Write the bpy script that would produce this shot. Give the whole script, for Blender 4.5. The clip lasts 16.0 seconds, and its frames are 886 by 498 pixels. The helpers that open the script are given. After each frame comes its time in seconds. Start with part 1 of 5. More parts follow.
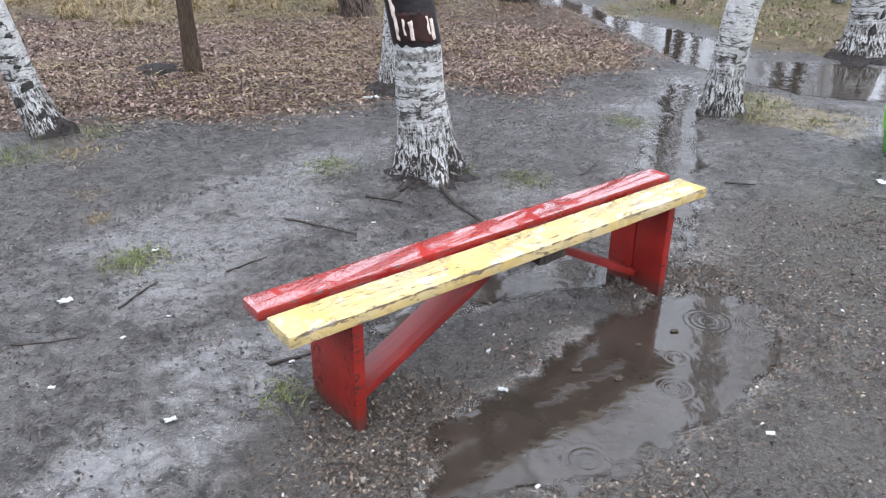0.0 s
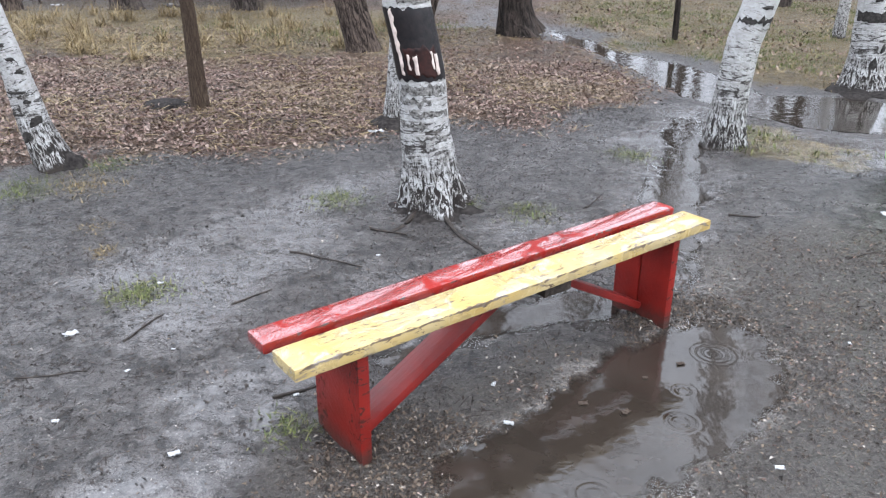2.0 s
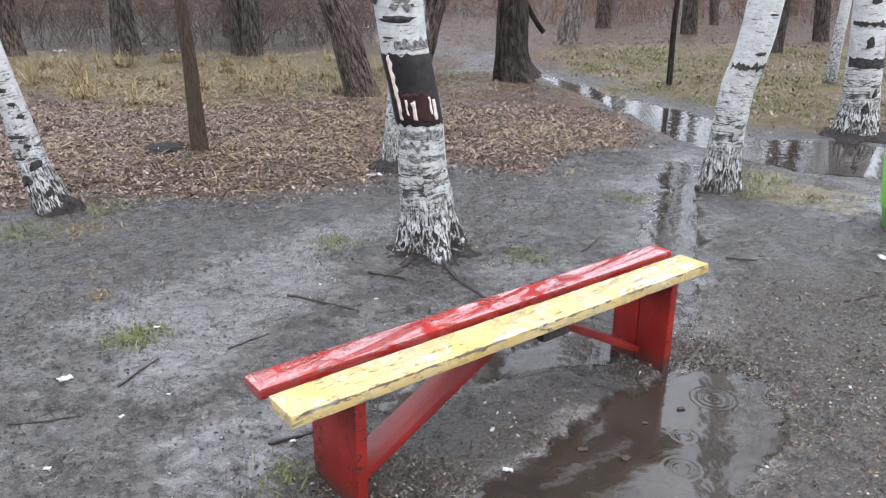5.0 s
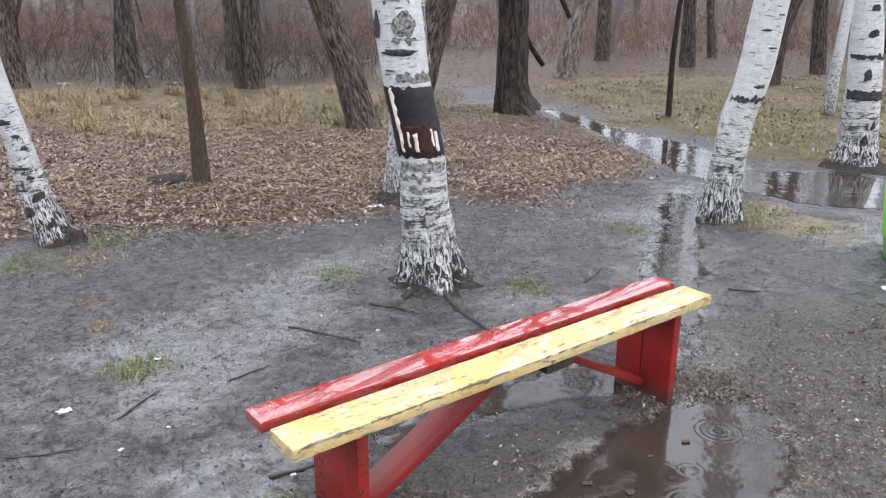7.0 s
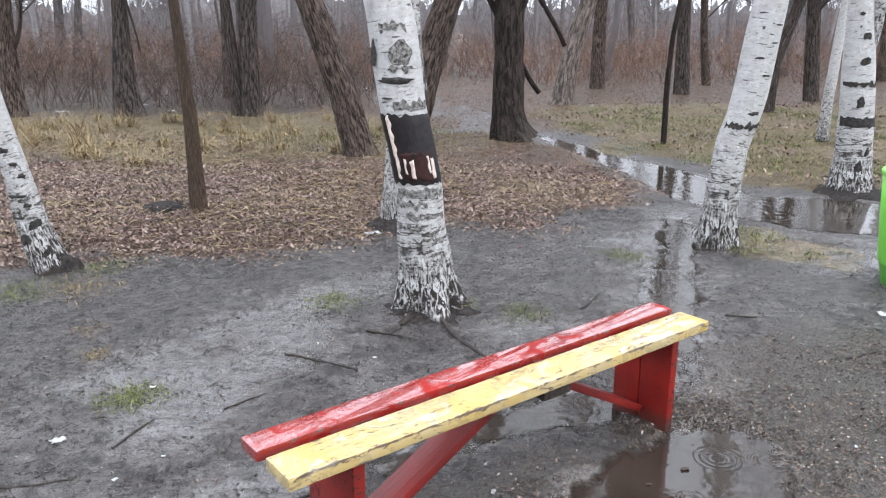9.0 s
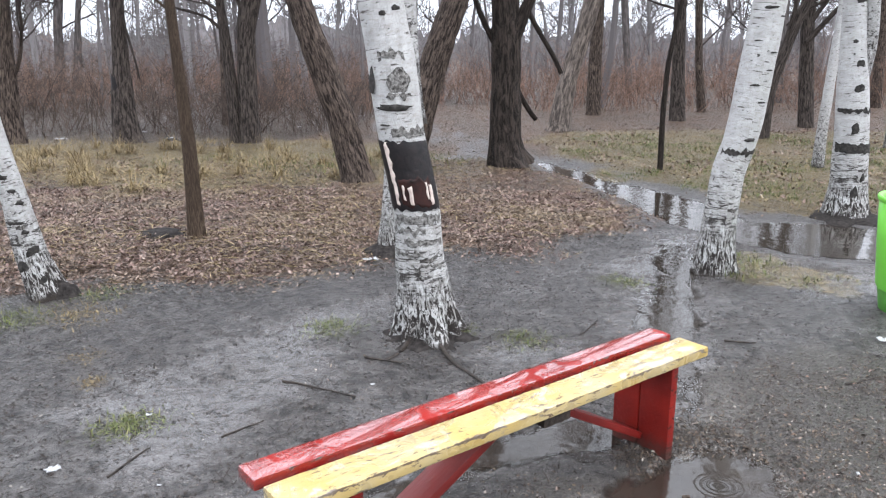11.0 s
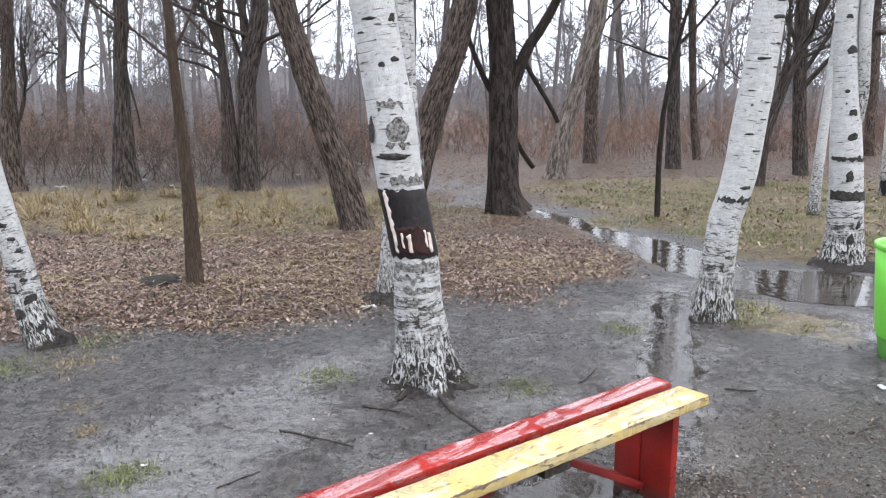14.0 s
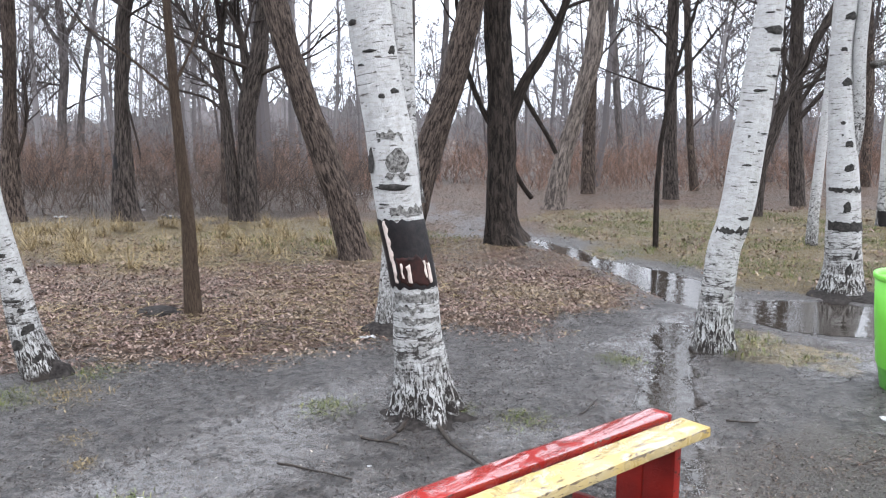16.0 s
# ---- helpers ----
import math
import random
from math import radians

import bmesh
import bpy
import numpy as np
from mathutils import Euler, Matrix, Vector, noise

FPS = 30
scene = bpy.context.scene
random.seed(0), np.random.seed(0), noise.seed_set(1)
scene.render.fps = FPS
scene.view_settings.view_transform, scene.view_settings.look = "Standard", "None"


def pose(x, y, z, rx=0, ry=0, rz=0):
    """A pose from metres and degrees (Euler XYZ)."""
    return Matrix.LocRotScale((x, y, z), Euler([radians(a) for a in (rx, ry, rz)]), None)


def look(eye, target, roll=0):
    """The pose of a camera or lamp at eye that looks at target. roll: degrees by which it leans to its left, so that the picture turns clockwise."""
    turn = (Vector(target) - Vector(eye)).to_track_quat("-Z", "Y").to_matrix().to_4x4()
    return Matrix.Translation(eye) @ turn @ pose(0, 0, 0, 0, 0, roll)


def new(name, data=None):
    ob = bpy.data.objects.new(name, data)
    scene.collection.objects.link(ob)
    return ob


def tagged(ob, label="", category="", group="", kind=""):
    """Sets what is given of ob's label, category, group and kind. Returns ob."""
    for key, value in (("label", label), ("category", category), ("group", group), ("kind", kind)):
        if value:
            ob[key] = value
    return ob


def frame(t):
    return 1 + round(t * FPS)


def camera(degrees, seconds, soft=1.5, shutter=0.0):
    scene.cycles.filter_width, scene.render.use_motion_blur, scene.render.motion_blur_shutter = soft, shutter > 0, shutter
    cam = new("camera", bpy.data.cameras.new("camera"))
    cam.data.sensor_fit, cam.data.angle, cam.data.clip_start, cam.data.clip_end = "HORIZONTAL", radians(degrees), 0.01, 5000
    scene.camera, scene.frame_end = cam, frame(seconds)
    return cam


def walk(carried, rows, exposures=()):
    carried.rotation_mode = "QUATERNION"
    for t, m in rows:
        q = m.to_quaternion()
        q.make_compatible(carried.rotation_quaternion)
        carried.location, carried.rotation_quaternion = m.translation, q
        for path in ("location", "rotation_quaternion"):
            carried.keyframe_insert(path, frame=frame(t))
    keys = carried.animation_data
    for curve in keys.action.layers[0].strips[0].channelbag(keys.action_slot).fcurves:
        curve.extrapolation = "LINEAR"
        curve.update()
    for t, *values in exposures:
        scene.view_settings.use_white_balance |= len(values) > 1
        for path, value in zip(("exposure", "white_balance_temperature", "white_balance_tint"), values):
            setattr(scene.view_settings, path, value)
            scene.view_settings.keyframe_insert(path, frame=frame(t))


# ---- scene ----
# ---- camera and walk ----
cam = camera(58.97, 16.0, soft=1.2)
PATH = [
    (0, 0.000, 0.000, 1.600, 64.13, -0.37, 0.18),
    (0.5, -0.002, 0.000, 1.599, 64.87, -0.34, 0.37),
    (1, -0.002, -0.003, 1.600, 65.54, -0.26, 0.39),
    (1.5, -0.002, -0.004, 1.602, 66.05, -0.15, 0.51),
    (2, -0.004, -0.005, 1.601, 66.53, -0.20, 0.42),
    (2.5, -0.006, -0.007, 1.602, 66.94, -0.28, 0.30),
    (3, -0.007, -0.009, 1.602, 67.66, -0.27, 0.35),
    (3.5, -0.006, -0.011, 1.603, 68.36, -0.21, 0.40),
    (4, -0.005, -0.008, 1.606, 68.78, -0.21, 0.18),
    (6.5, -0.012, 0.003, 1.605, 71.27, -0.28, 0.34),
    (7, -0.014, 0.003, 1.605, 71.90, -0.21, 0.25),
    (7.5, -0.013, 0.000, 1.606, 72.49, -0.18, 0.16),
    (8, -0.016, 0.000, 1.606, 72.98, -0.12, 0.18),
    (8.5, -0.015, 0.002, 1.605, 73.48, -0.18, 0.07),
    (9, -0.014, 0.002, 1.606, 73.83, -0.15, -0.01),
    (11.5, -0.019, 0.003, 1.606, 76.37, -0.11, -0.23),
    (12, -0.019, 0.001, 1.609, 77.05, -0.04, -0.17),
    (12.5, -0.020, -0.002, 1.609, 77.69, -0.10, -0.34),
    (13, -0.022, -0.001, 1.612, 78.23, -0.09, -0.28),
    (13.5, -0.023, -0.003, 1.612, 78.79, -0.09, -0.42),
    (14, -0.022, -0.002, 1.611, 79.16, -0.09, -0.37),
    (14.5, -0.025, -0.003, 1.613, 79.82, -0.07, -0.54),
    (15, -0.025, -0.001, 1.614, 80.33, -0.03, -0.47),
    (15.5, -0.026, 0.001, 1.613, 80.93, -0.05, -0.32),
    (16, -0.028, -0.001, 1.612, 81.37, -0.14, -0.49),
]
walk(cam, [(t, pose(x, y, z, rx, ry, rz)) for t, x, y, z, rx, ry, rz in PATH], [(0, -0.06, 6050, 10), (12.5, -0.10, 6250, 10), (16, -0.08, 6200, 10)])

# ---- overcast light ----
world = bpy.data.worlds.new("overcast_sky")
scene.world = world
world.use_nodes = True
wt = world.node_tree
sky = wt.nodes.new("ShaderNodeTexSky")
sky.sky_type = "NISHITA"
sky.sun_disc = False
sky.sun_elevation, sky.sun_rotation = radians(41), radians(129)
sky.dust_density, sky.air_density, sky.ozone_density = 6.0, 1.0, 1.0
grey = wt.nodes.new("ShaderNodeHueSaturation")
grey.inputs["Saturation"].default_value = 0.16
wt.links.new(sky.outputs[0], grey.inputs["Color"])
cloud = wt.nodes.new("ShaderNodeMix")
cloud.data_type = "RGBA"
cloud.inputs[0].default_value = 0.75
# an even cloud layer, about twice as bright overhead as at the horizon
coord = wt.nodes.new("ShaderNodeTexCoord")
axes = wt.nodes.new("ShaderNodeSeparateXYZ")
wt.links.new(coord.outputs["Generated"], axes.inputs[0])
lift = wt.nodes.new("ShaderNodeMapRange")
lift.inputs["To Min"].default_value, lift.inputs["To Max"].default_value = 1.45, 4.0
wt.links.new(axes.outputs["Z"], lift.inputs["Value"])
layer = wt.nodes.new("ShaderNodeVectorMath")
layer.operation = "SCALE"
layer.inputs[0].default_value = (8.6, 8.95, 9.7)
wt.links.new(lift.outputs[0], layer.inputs["Scale"])
wt.links.new(layer.outputs[0], cloud.inputs[7])
wt.links.new(grey.outputs[0], cloud.inputs[6])
wt.links.new(cloud.outputs[2], wt.nodes["Background"].inputs["Color"])
wt.nodes["Background"].inputs["Strength"].default_value = 0.188
sun = new("sun", bpy.data.lights.new("sun", "SUN"))
sun.data.energy, sun.data.angle, sun.data.color = 1.0, radians(50), (1.0, 0.97, 0.93)
sun.matrix_world = look((15, -12, 17), (0, 0, 0))


# ---- material helpers ----
class Nodes:
    def __init__(self, name):
        self.m = bpy.data.materials.new(name)
        self.m.use_nodes = True
        self.t = self.m.node_tree
        self.b = self.t.nodes["Principled BSDF"]

    def put(self, socket, value):
        if isinstance(value, bpy.types.NodeSocket):
            self.t.links.new(value, socket)
        elif isinstance(value, (tuple, list)) and len(value) == 3 and socket.type == "RGBA":
            socket.default_value = (*value, 1)
        else:
            socket.default_value = value

    def node(self, kind, **inputs):
        n = self.t.nodes.new(kind)
        for key, value in inputs.items():
            self.put(n.inputs[key.replace("_", " ")], value)
        return n

    def set(self, **inputs):
        for key, value in inputs.items():
            self.put(self.b.inputs[key.replace("_", " ")], value)
        return self.m

    def coords(self, which="Object", scale=(1, 1, 1)):
        c = self.t.nodes.new("ShaderNodeTexCoord")
        mp = self.t.nodes.new("ShaderNodeMapping")
        mp.inputs["Scale"].default_value = scale
        self.t.links.new(c.outputs[which], mp.inputs["Vector"])
        return mp.outputs[0]

    def noise(self, vec, scale, detail=4.0, rough=0.55, warp=0.0):
        return self.node("ShaderNodeTexNoise", Vector=vec, Scale=scale, Detail=detail, Roughness=rough, Distortion=warp).outputs["Fac"]

    def cells(self, vec, scale, out="Distance", feature="F1"):
        n = self.t.nodes.new("ShaderNodeTexVoronoi")
        n.feature = feature
        self.put(n.inputs["Vector"], vec)
        n.inputs["Scale"].default_value = scale
        return n.outputs[out]

    def ramp(self, fac, *stops):
        n = self.t.nodes.new("ShaderNodeValToRGB")
        self.put(n.inputs[0], fac)
        e = n.color_ramp.elements
        while len(e) < len(stops):
            e.new(0.5)
        for el, (p, c) in zip(e, stops):
            el.position = p
            el.color = (c, c, c, 1) if isinstance(c, (int, float)) else (*c, 1)
        return n.outputs[0]

    def mix(self, fac, a, b):
        n = self.t.nodes.new("ShaderNodeMix")
        n.data_type = "RGBA"
        self.put(n.inputs[0], fac)
        self.put(n.inputs[6], a)
        self.put(n.inputs[7], b)
        return n.outputs[2]

    def math(self, op, a, b=0.0, clamp=False):
        n = self.t.nodes.new("ShaderNodeMath")
        n.operation, n.use_clamp = op, clamp
        self.put(n.inputs[0], a)
        self.put(n.inputs[1], b)
        return n.outputs[0]

    def attr(self, name):
        n = self.t.nodes.new("ShaderNodeAttribute")
        n.attribute_name = name
        return n.outputs["Fac"]

    def island(self):
        return self.t.nodes.new("ShaderNodeNewGeometry").outputs["Random Per Island"]

    def split(self, vec):
        n = self.t.nodes.new("ShaderNodeSeparateXYZ")
        self.put(n.inputs[0], vec)
        return n.outputs

    def bump(self, height, strength=0.5, distance=0.01):
        return self.node("ShaderNodeBump", Height=height, Strength=strength, Distance=distance).outputs[0]


# ---- materials ----
def ground_material():
    k = Nodes("wet_ground")
    o = k.coords()
    big, mid, fine = k.noise(o, 0.9, 5), k.noise(o, 7, 6, 0.65), k.noise(o, 60, 5, 0.7)
    grit = k.noise(o, 170, 3, 0.7)
    lump = k.noise(o, 24, 5, 0.7, 0.6)
    mud = k.mix(k.ramp(mid, (0.32, 0), (0.68, 1)), (0.033, 0.0280, 0.0256), (0.108, 0.0945, 0.0875))
    mud = k.mix(k.ramp(big, (0.38, 0), (0.62, 0.55)), mud, (0.086, 0.075, 0.069))
    clod = k.noise(o, 12, 5, 0.68, 0.9)
    mud = k.mix(k.ramp(clod, (0.41, 0.92), (0.48, 0)), mud, (0.013, 0.0110, 0.0098))
    mud = k.mix(k.ramp(clod, (0.55, 0), (0.63, 0.6)), mud, (0.150, 0.138, 0.130))
    mud = k.mix(k.ramp(lump, (0.38, 1), (0.46, 0)), mud, (0.007, 0.0062, 0.0055))
    mud = k.mix(k.ramp(fine, (0.57, 0), (0.64, 0.7)), mud, (0.19, 0.176, 0.165))
    mud = k.mix(k.ramp(grit, (0.55, 0), (0.61, 0.9)), mud, (0.012, 0.010, 0.009))
    mud = k.mix(k.ramp(k.noise(o, 115, 3, 0.6), (0.36, 0.9), (0.41, 0)), mud, (0.010, 0.0085, 0.0075))
    mud = k.mix(k.ramp(k.noise(o, 42, 3, 0.6, 0.8), (0.60, 0), (0.64, 0.85)), mud, (0.022, 0.016, 0.012))
    mud = k.mix(k.ramp(k.noise(o, 95, 2, 0.5), (0.68, 0), (0.71, 0.8)), mud, (0.32, 0.30, 0.28))
    chip = k.mix(k.ramp(fine, (0.35, 0), (0.65, 1)), (0.024, 0.0200, 0.0170), (0.100, 0.086, 0.074))
    chip = k.mix(k.ramp(grit, (0.55, 0), (0.64, 1)), chip, (0.17, 0.152, 0.132))
    leaf = k.mix(k.ramp(mid, (0.3, 0), (0.7, 1)), (0.044, 0.027, 0.018), (0.138, 0.088, 0.060))
    leaf = k.mix(k.ramp(big, (0.42, 0), (0.60, 0.7)), leaf, k.mix(mid, (0.030, 0.024, 0.020), (0.115, 0.090, 0.070)))
    grass = k.mix(k.ramp(mid, (0.3, 0), (0.7, 1)), (0.062, 0.047, 0.026), (0.165, 0.130, 0.075))
    edge = k.math("MULTIPLY", k.math("SUBTRACT", mid, 0.5), 0.7)

    def zone(name):
        return k.ramp(k.math("ADD", k.attr(name), edge, True), (0.35, 0), (0.62, 1))

    leafy, grassy, shaded = zone("leaf"), zone("grass"), zone("brush_shade")
    patch = k.math("ADD", k.math("MULTIPLY", k.noise(o, 2.2, 3), 0.5), k.math("MULTIPLY", k.noise(o, 12, 6, 0.7), 0.5))
    wet = k.math("MULTIPLY", k.attr("wet"), k.ramp(k.math("ADD", patch, k.math("MULTIPLY", k.attr("wet"), 0.10)), (0.46, 0.10), (0.60, 1)))
    mud = k.mix(k.math("MULTIPLY", wet, 0.62), mud, (0.050, 0.0455, 0.0435))
    col = k.mix(zone("chip"), mud, chip)
    col = k.mix(leafy, col, leaf)
    col = k.mix(grassy, col, grass)
    # shade of the brush mixed into the ground colour as a darker brown
    col = k.mix(shaded, col, k.mix(k.ramp(mid, (0.3, 0), (0.7, 1)), (0.026, 0.019, 0.015), (0.092, 0.070, 0.056)))
    dull = k.math("MAXIMUM", k.math("MAXIMUM", leafy, grassy), shaded)
    rough = k.math("SUBTRACT", k.ramp(lump, (0.3, 0.30), (0.7, 0.55)), k.math("MULTIPLY", wet, 0.43), True)
    h = k.math("ADD", k.math("ADD", clod, k.math("MULTIPLY", lump, 0.8)), k.math("ADD", k.math("MULTIPLY", fine, 0.5), k.math("MULTIPLY", grit, 0.2)))
    return k.set(Base_Color=col, Roughness=rough, Specular_IOR_Level=k.math("SUBTRACT", k.math("ADD", 0.45, k.math("MULTIPLY", wet, 0.34)), k.math("MULTIPLY", dull, 0.36), True), Normal=k.bump(h, k.math("SUBTRACT", 1.0, k.math("MULTIPLY", wet, 0.84)), 0.06))



def water_material():
    k = Nodes("muddy_water")
    o = k.coords()
    col = k.mix(k.ramp(k.noise(o, 5, 5), (0.3, 0), (0.7, 1)), (0.017, 0.0130, 0.010), (0.030, 0.0235, 0.0185))
    h = k.math("ADD", k.noise(o, 9, 2), k.math("MULTIPLY", k.noise(o, 40, 2), 0.15))
    clear = k.ramp(k.math("MULTIPLY", k.attr("depth"), 50.0), (0.0, 0.12), (0.55, 1.0))
    return k.set(Base_Color=col, Roughness=0.09, IOR=1.44, Alpha=clear, Normal=k.bump(h, 0.13, 0.02))


def birch_material(name, wash=0.5, scale=1.0):
    """White birch bark: fissured and dark near the ground, lenticels higher up."""
    k = Nodes(name)
    uv = k.coords("UV")
    _, z, _ = k.split(uv)
    low = k.ramp(k.math("MULTIPLY", z, 0.5), (0.0, 1.0), (0.10 + 0.14 * wash, 0.75), (0.38, 0.40), (0.52, 0.10))
    lower = k.ramp(k.math("MULTIPLY", z, 0.5), (0.17, 1), (0.26, 0))
    fiss = k.noise(k.coords("UV", (62 * scale, 17 * scale, 1)), 1, 6, 0.72, 1.1)
    lent = k.noise(k.coords("UV", (4.5 * scale, 48 * scale, 1)), 1, 5, 0.62, 0.5)
    spot = k.noise(k.coords("UV", (9, 15, 1)), 1, 4, 0.6)
    white = k.mix(k.ramp(spot, (0.3, 0), (0.72, 1)), (0.47, 0.465, 0.455), (0.33, 0.322, 0.31))
    white = k.mix(k.ramp(k.noise(k.coords("UV", (22, 55, 1)), 1, 5, 0.7), (0.50, 0), (0.66, 0.9)), white, (0.30, 0.28, 0.255))
    cut = k.math("SUBTRACT", 0.615, k.math("MULTIPLY", low, 0.172))
    dark = k.math("MULTIPLY", k.math("SUBTRACT", fiss, cut), 23, True)
    block = k.noise(k.coords("UV", (9 * scale, 30 * scale, 1)), 1, 7, 0.70, 1.2)
    plates = k.math("MULTIPLY", k.math("SUBTRACT", block, k.math("SUBTRACT", 0.64, k.math("MULTIPLY", low, 0.20))), 26, True)
    dark = k.mix(k.ramp(z, (0.24, 0), (0.44, 0.88)), dark, plates)
    band = k.math("SUBTRACT", k.ramp(k.math("ADD", lent, k.math("MULTIPLY", low, 0.06)), (0.615, 0), (0.65, 1)), lower, True)
    grime = k.math("MULTIPLY", k.ramp(k.noise(k.coords("UV", (8, 17, 1)), 1, 6, 0.70, 0.7), (0.46, 0), (0.58, 1)), k.math("ADD", k.math("MULTIPLY", low, 0.62), 0.06), True)
    white = k.mix(grime, white, (0.150, 0.138, 0.125))
    col = k.mix(band, white, (0.085, 0.075, 0.066))
    col = k.mix(dark, col, (0.020, 0.016, 0.014))
    dirt = k.ramp(k.math("ADD", k.math("MULTIPLY", z, 6.0), k.math("MULTIPLY", fiss, 0.5)), (0.36, 1), (0.58, 0))
    col = k.mix(dirt, col, (0.030, 0.024, 0.020))
    h = k.math("SUBTRACT", k.math("MULTIPLY", fiss, -0.6), k.math("MULTIPLY", lent, 0.3))
    return k.set(Base_Color=col, Roughness=0.7, Specular_IOR_Level=0.16, Normal=k.bump(h, 0.8, 0.03))


def bark_material(name, dark, light, ridge=30.0):
    k = Nodes(name)
    a = k.noise(k.coords("UV", (ridge * 1.3, ridge * 0.20, 1)), 1, 6, 0.70, 0.7)
    b = k.noise(k.coords("UV", (5, 2.2, 1)), 1, 4)
    col = k.mix(k.ramp(a, (0.42, 0), (0.60, 1)), dark, light)
    col = k.mix(k.ramp(b, (0.4, 0), (0.75, 0.55)), col, tuple(0.6 * c for c in dark))
    return k.set(Base_Color=col, Roughness=0.85, Specular_IOR_Level=0.12, Normal=k.bump(a, 1.0, 0.06))


def twig_material(name, dark, light):
    k = Nodes(name)
    return k.set(Base_Color=k.mix(k.island(), dark, light), Roughness=0.85, Specular_IOR_Level=0.1)


def paint_material(name, base, worn, wood, wear, film, splash=False, half=0.071, gloss=0.08):
    """Old gloss paint on a wet board: chips down to grey wood, a broken water film on top."""
    k = Nodes(name)
    o = k.coords("Object")
    grain = k.noise(k.coords("Object", (2.5, 60, 60)), 1, 5, 0.6)
    spots = k.noise(k.coords("Object", (14, 42, 42)), 1, 7, 0.72, 0.8)
    cloud = k.noise(o, 5, 4)
    col = k.mix(k.ramp(cloud, (0.3, 0), (0.7, 1)), base, worn)
    col = k.mix(k.ramp(grain, (0.55, 0), (0.8, 0.35)), col, tuple(0.55 * c for c in base))
    ox, oy, oz = k.split(o)
    rim = k.math("MULTIPLY", k.ramp(k.math("MULTIPLY", k.math("ABSOLUTE", oy), 0.7 / half), (0.640, 0), (0.690, 1)), k.ramp(k.math("MULTIPLY", oz, 10.0), (0.29, 0.015), (0.35, 0.115)))
    chip = k.ramp(k.math("ADD", spots, rim), (wear, 0), (wear + 0.03, 1))
    col = k.mix(chip, col, k.mix(grain, wood, tuple(0.35 * c for c in wood)))
    if splash:
        mud = k.ramp(k.math("ADD", k.math("MULTIPLY", oz, 3.0), k.math("MULTIPLY", k.noise(o, 30, 5, 0.7), 0.5)), (0.40, 0.9), (0.68, 0))
        col = k.mix(mud, col, (0.040, 0.026, 0.021))
    wet = k.ramp(k.noise(k.coords("Object", (9, 12, 12)), 1, 4, 0.6, 0.9), (film - 0.03, 1), (film + 0.07, 0))
    drops = k.cells(o, 95)
    rough = k.math("SUBTRACT", k.math("ADD", 0.38, k.math("MULTIPLY", chip, 0.25)), k.math("MULTIPLY", wet, 0.28), True)
    h = k.math("SUBTRACT", k.math("MULTIPLY", k.math("SUBTRACT", 1.0, wet), k.math("ADD", grain, k.math("MULTIPLY", spots, 0.6))), k.math("MULTIPLY", chip, 0.3))
    h = k.math("ADD", h, k.math("MULTIPLY", k.ramp(drops, (0.1, 1), (0.45, 0)), k.math("MULTIPLY", wet, 0.45)))
    return k.set(Base_Color=col, Roughness=rough, Specular_IOR_Level=k.math("ADD", gloss, k.math("MULTIPLY", wet, 0.9)), Coat_Weight=wet, Coat_Roughness=0.03, Normal=k.bump(h, 0.35, 0.006))


def bits_material(name, *stops, rough=0.6, patches=False):
    k = Nodes(name)
    col = k.ramp(k.island(), *stops)
    if patches:
        area = k.noise(k.coords(), 0.75, 4, 0.6)
        col = k.mix(k.ramp(area, (0.50, 0), (0.62, 0.55)), col, (0.24, 0.190, 0.125))
        col = k.mix(k.ramp(area, (0.34, 0.65), (0.46, 0)), col, (0.045, 0.030, 0.024))
    col = k.mix(k.ramp(k.noise(k.coords(), 90, 3), (0.4, 0), (0.8, 0.6)), col, (0.04, 0.03, 0.025))
    return k.set(Base_Color=col, Roughness=rough, Specular_IOR_Level=0.17)


def plain_material(name, base, other, rough=0.5, scale=20.0, bump=0.2, spec=0.5):
    k = Nodes(name)
    a = k.noise(k.coords(), scale, 5, 0.6)
    return k.set(Base_Color=k.mix(k.ramp(a, (0.35, 0), (0.7, 1)), base, other), Roughness=rough, Specular_IOR_Level=spec, Normal=k.bump(a, bump, 0.01))


GROUND = ground_material()
WATER = water_material()
BIRCH = birch_material("birch_bark")
BIRCH_FAR = birch_material("young_birch_bark", 0.3, 1.3)
BARK_BROWN = bark_material("brown_furrowed_bark", (0.018, 0.013, 0.011), (0.150, 0.115, 0.094), 34)
BARK_DARK = bark_material("dark_wet_bark", (0.012, 0.0095, 0.008), (0.062, 0.048, 0.040), 24)
BARK_GREY = bark_material("grey_bark", (0.055, 0.045, 0.040), (0.24, 0.198, 0.17), 22)
BARK_MID = bark_material("grey_brown_bark", (0.018, 0.0145, 0.013), (0.110, 0.089, 0.077), 26)
# bark of the farthest single trees, paled in its colour for haze
HAZED_BARK = bark_material("haze_paled_bark", (0.060, 0.052, 0.050), (0.150, 0.132, 0.126), 14)
BARK_POLE = bark_material("smooth_brown_bark", (0.060, 0.041, 0.029), (0.135, 0.098, 0.070), 60)
TWIGS = twig_material("dark_twigs", (0.020, 0.016, 0.014), (0.060, 0.048, 0.043))
THICKET = twig_material("grey_brown_thicket", (0.016, 0.012, 0.010), (0.118, 0.089, 0.074))
BRUSH = twig_material("reddish_brush", (0.020, 0.014, 0.011), (0.27, 0.172, 0.130))
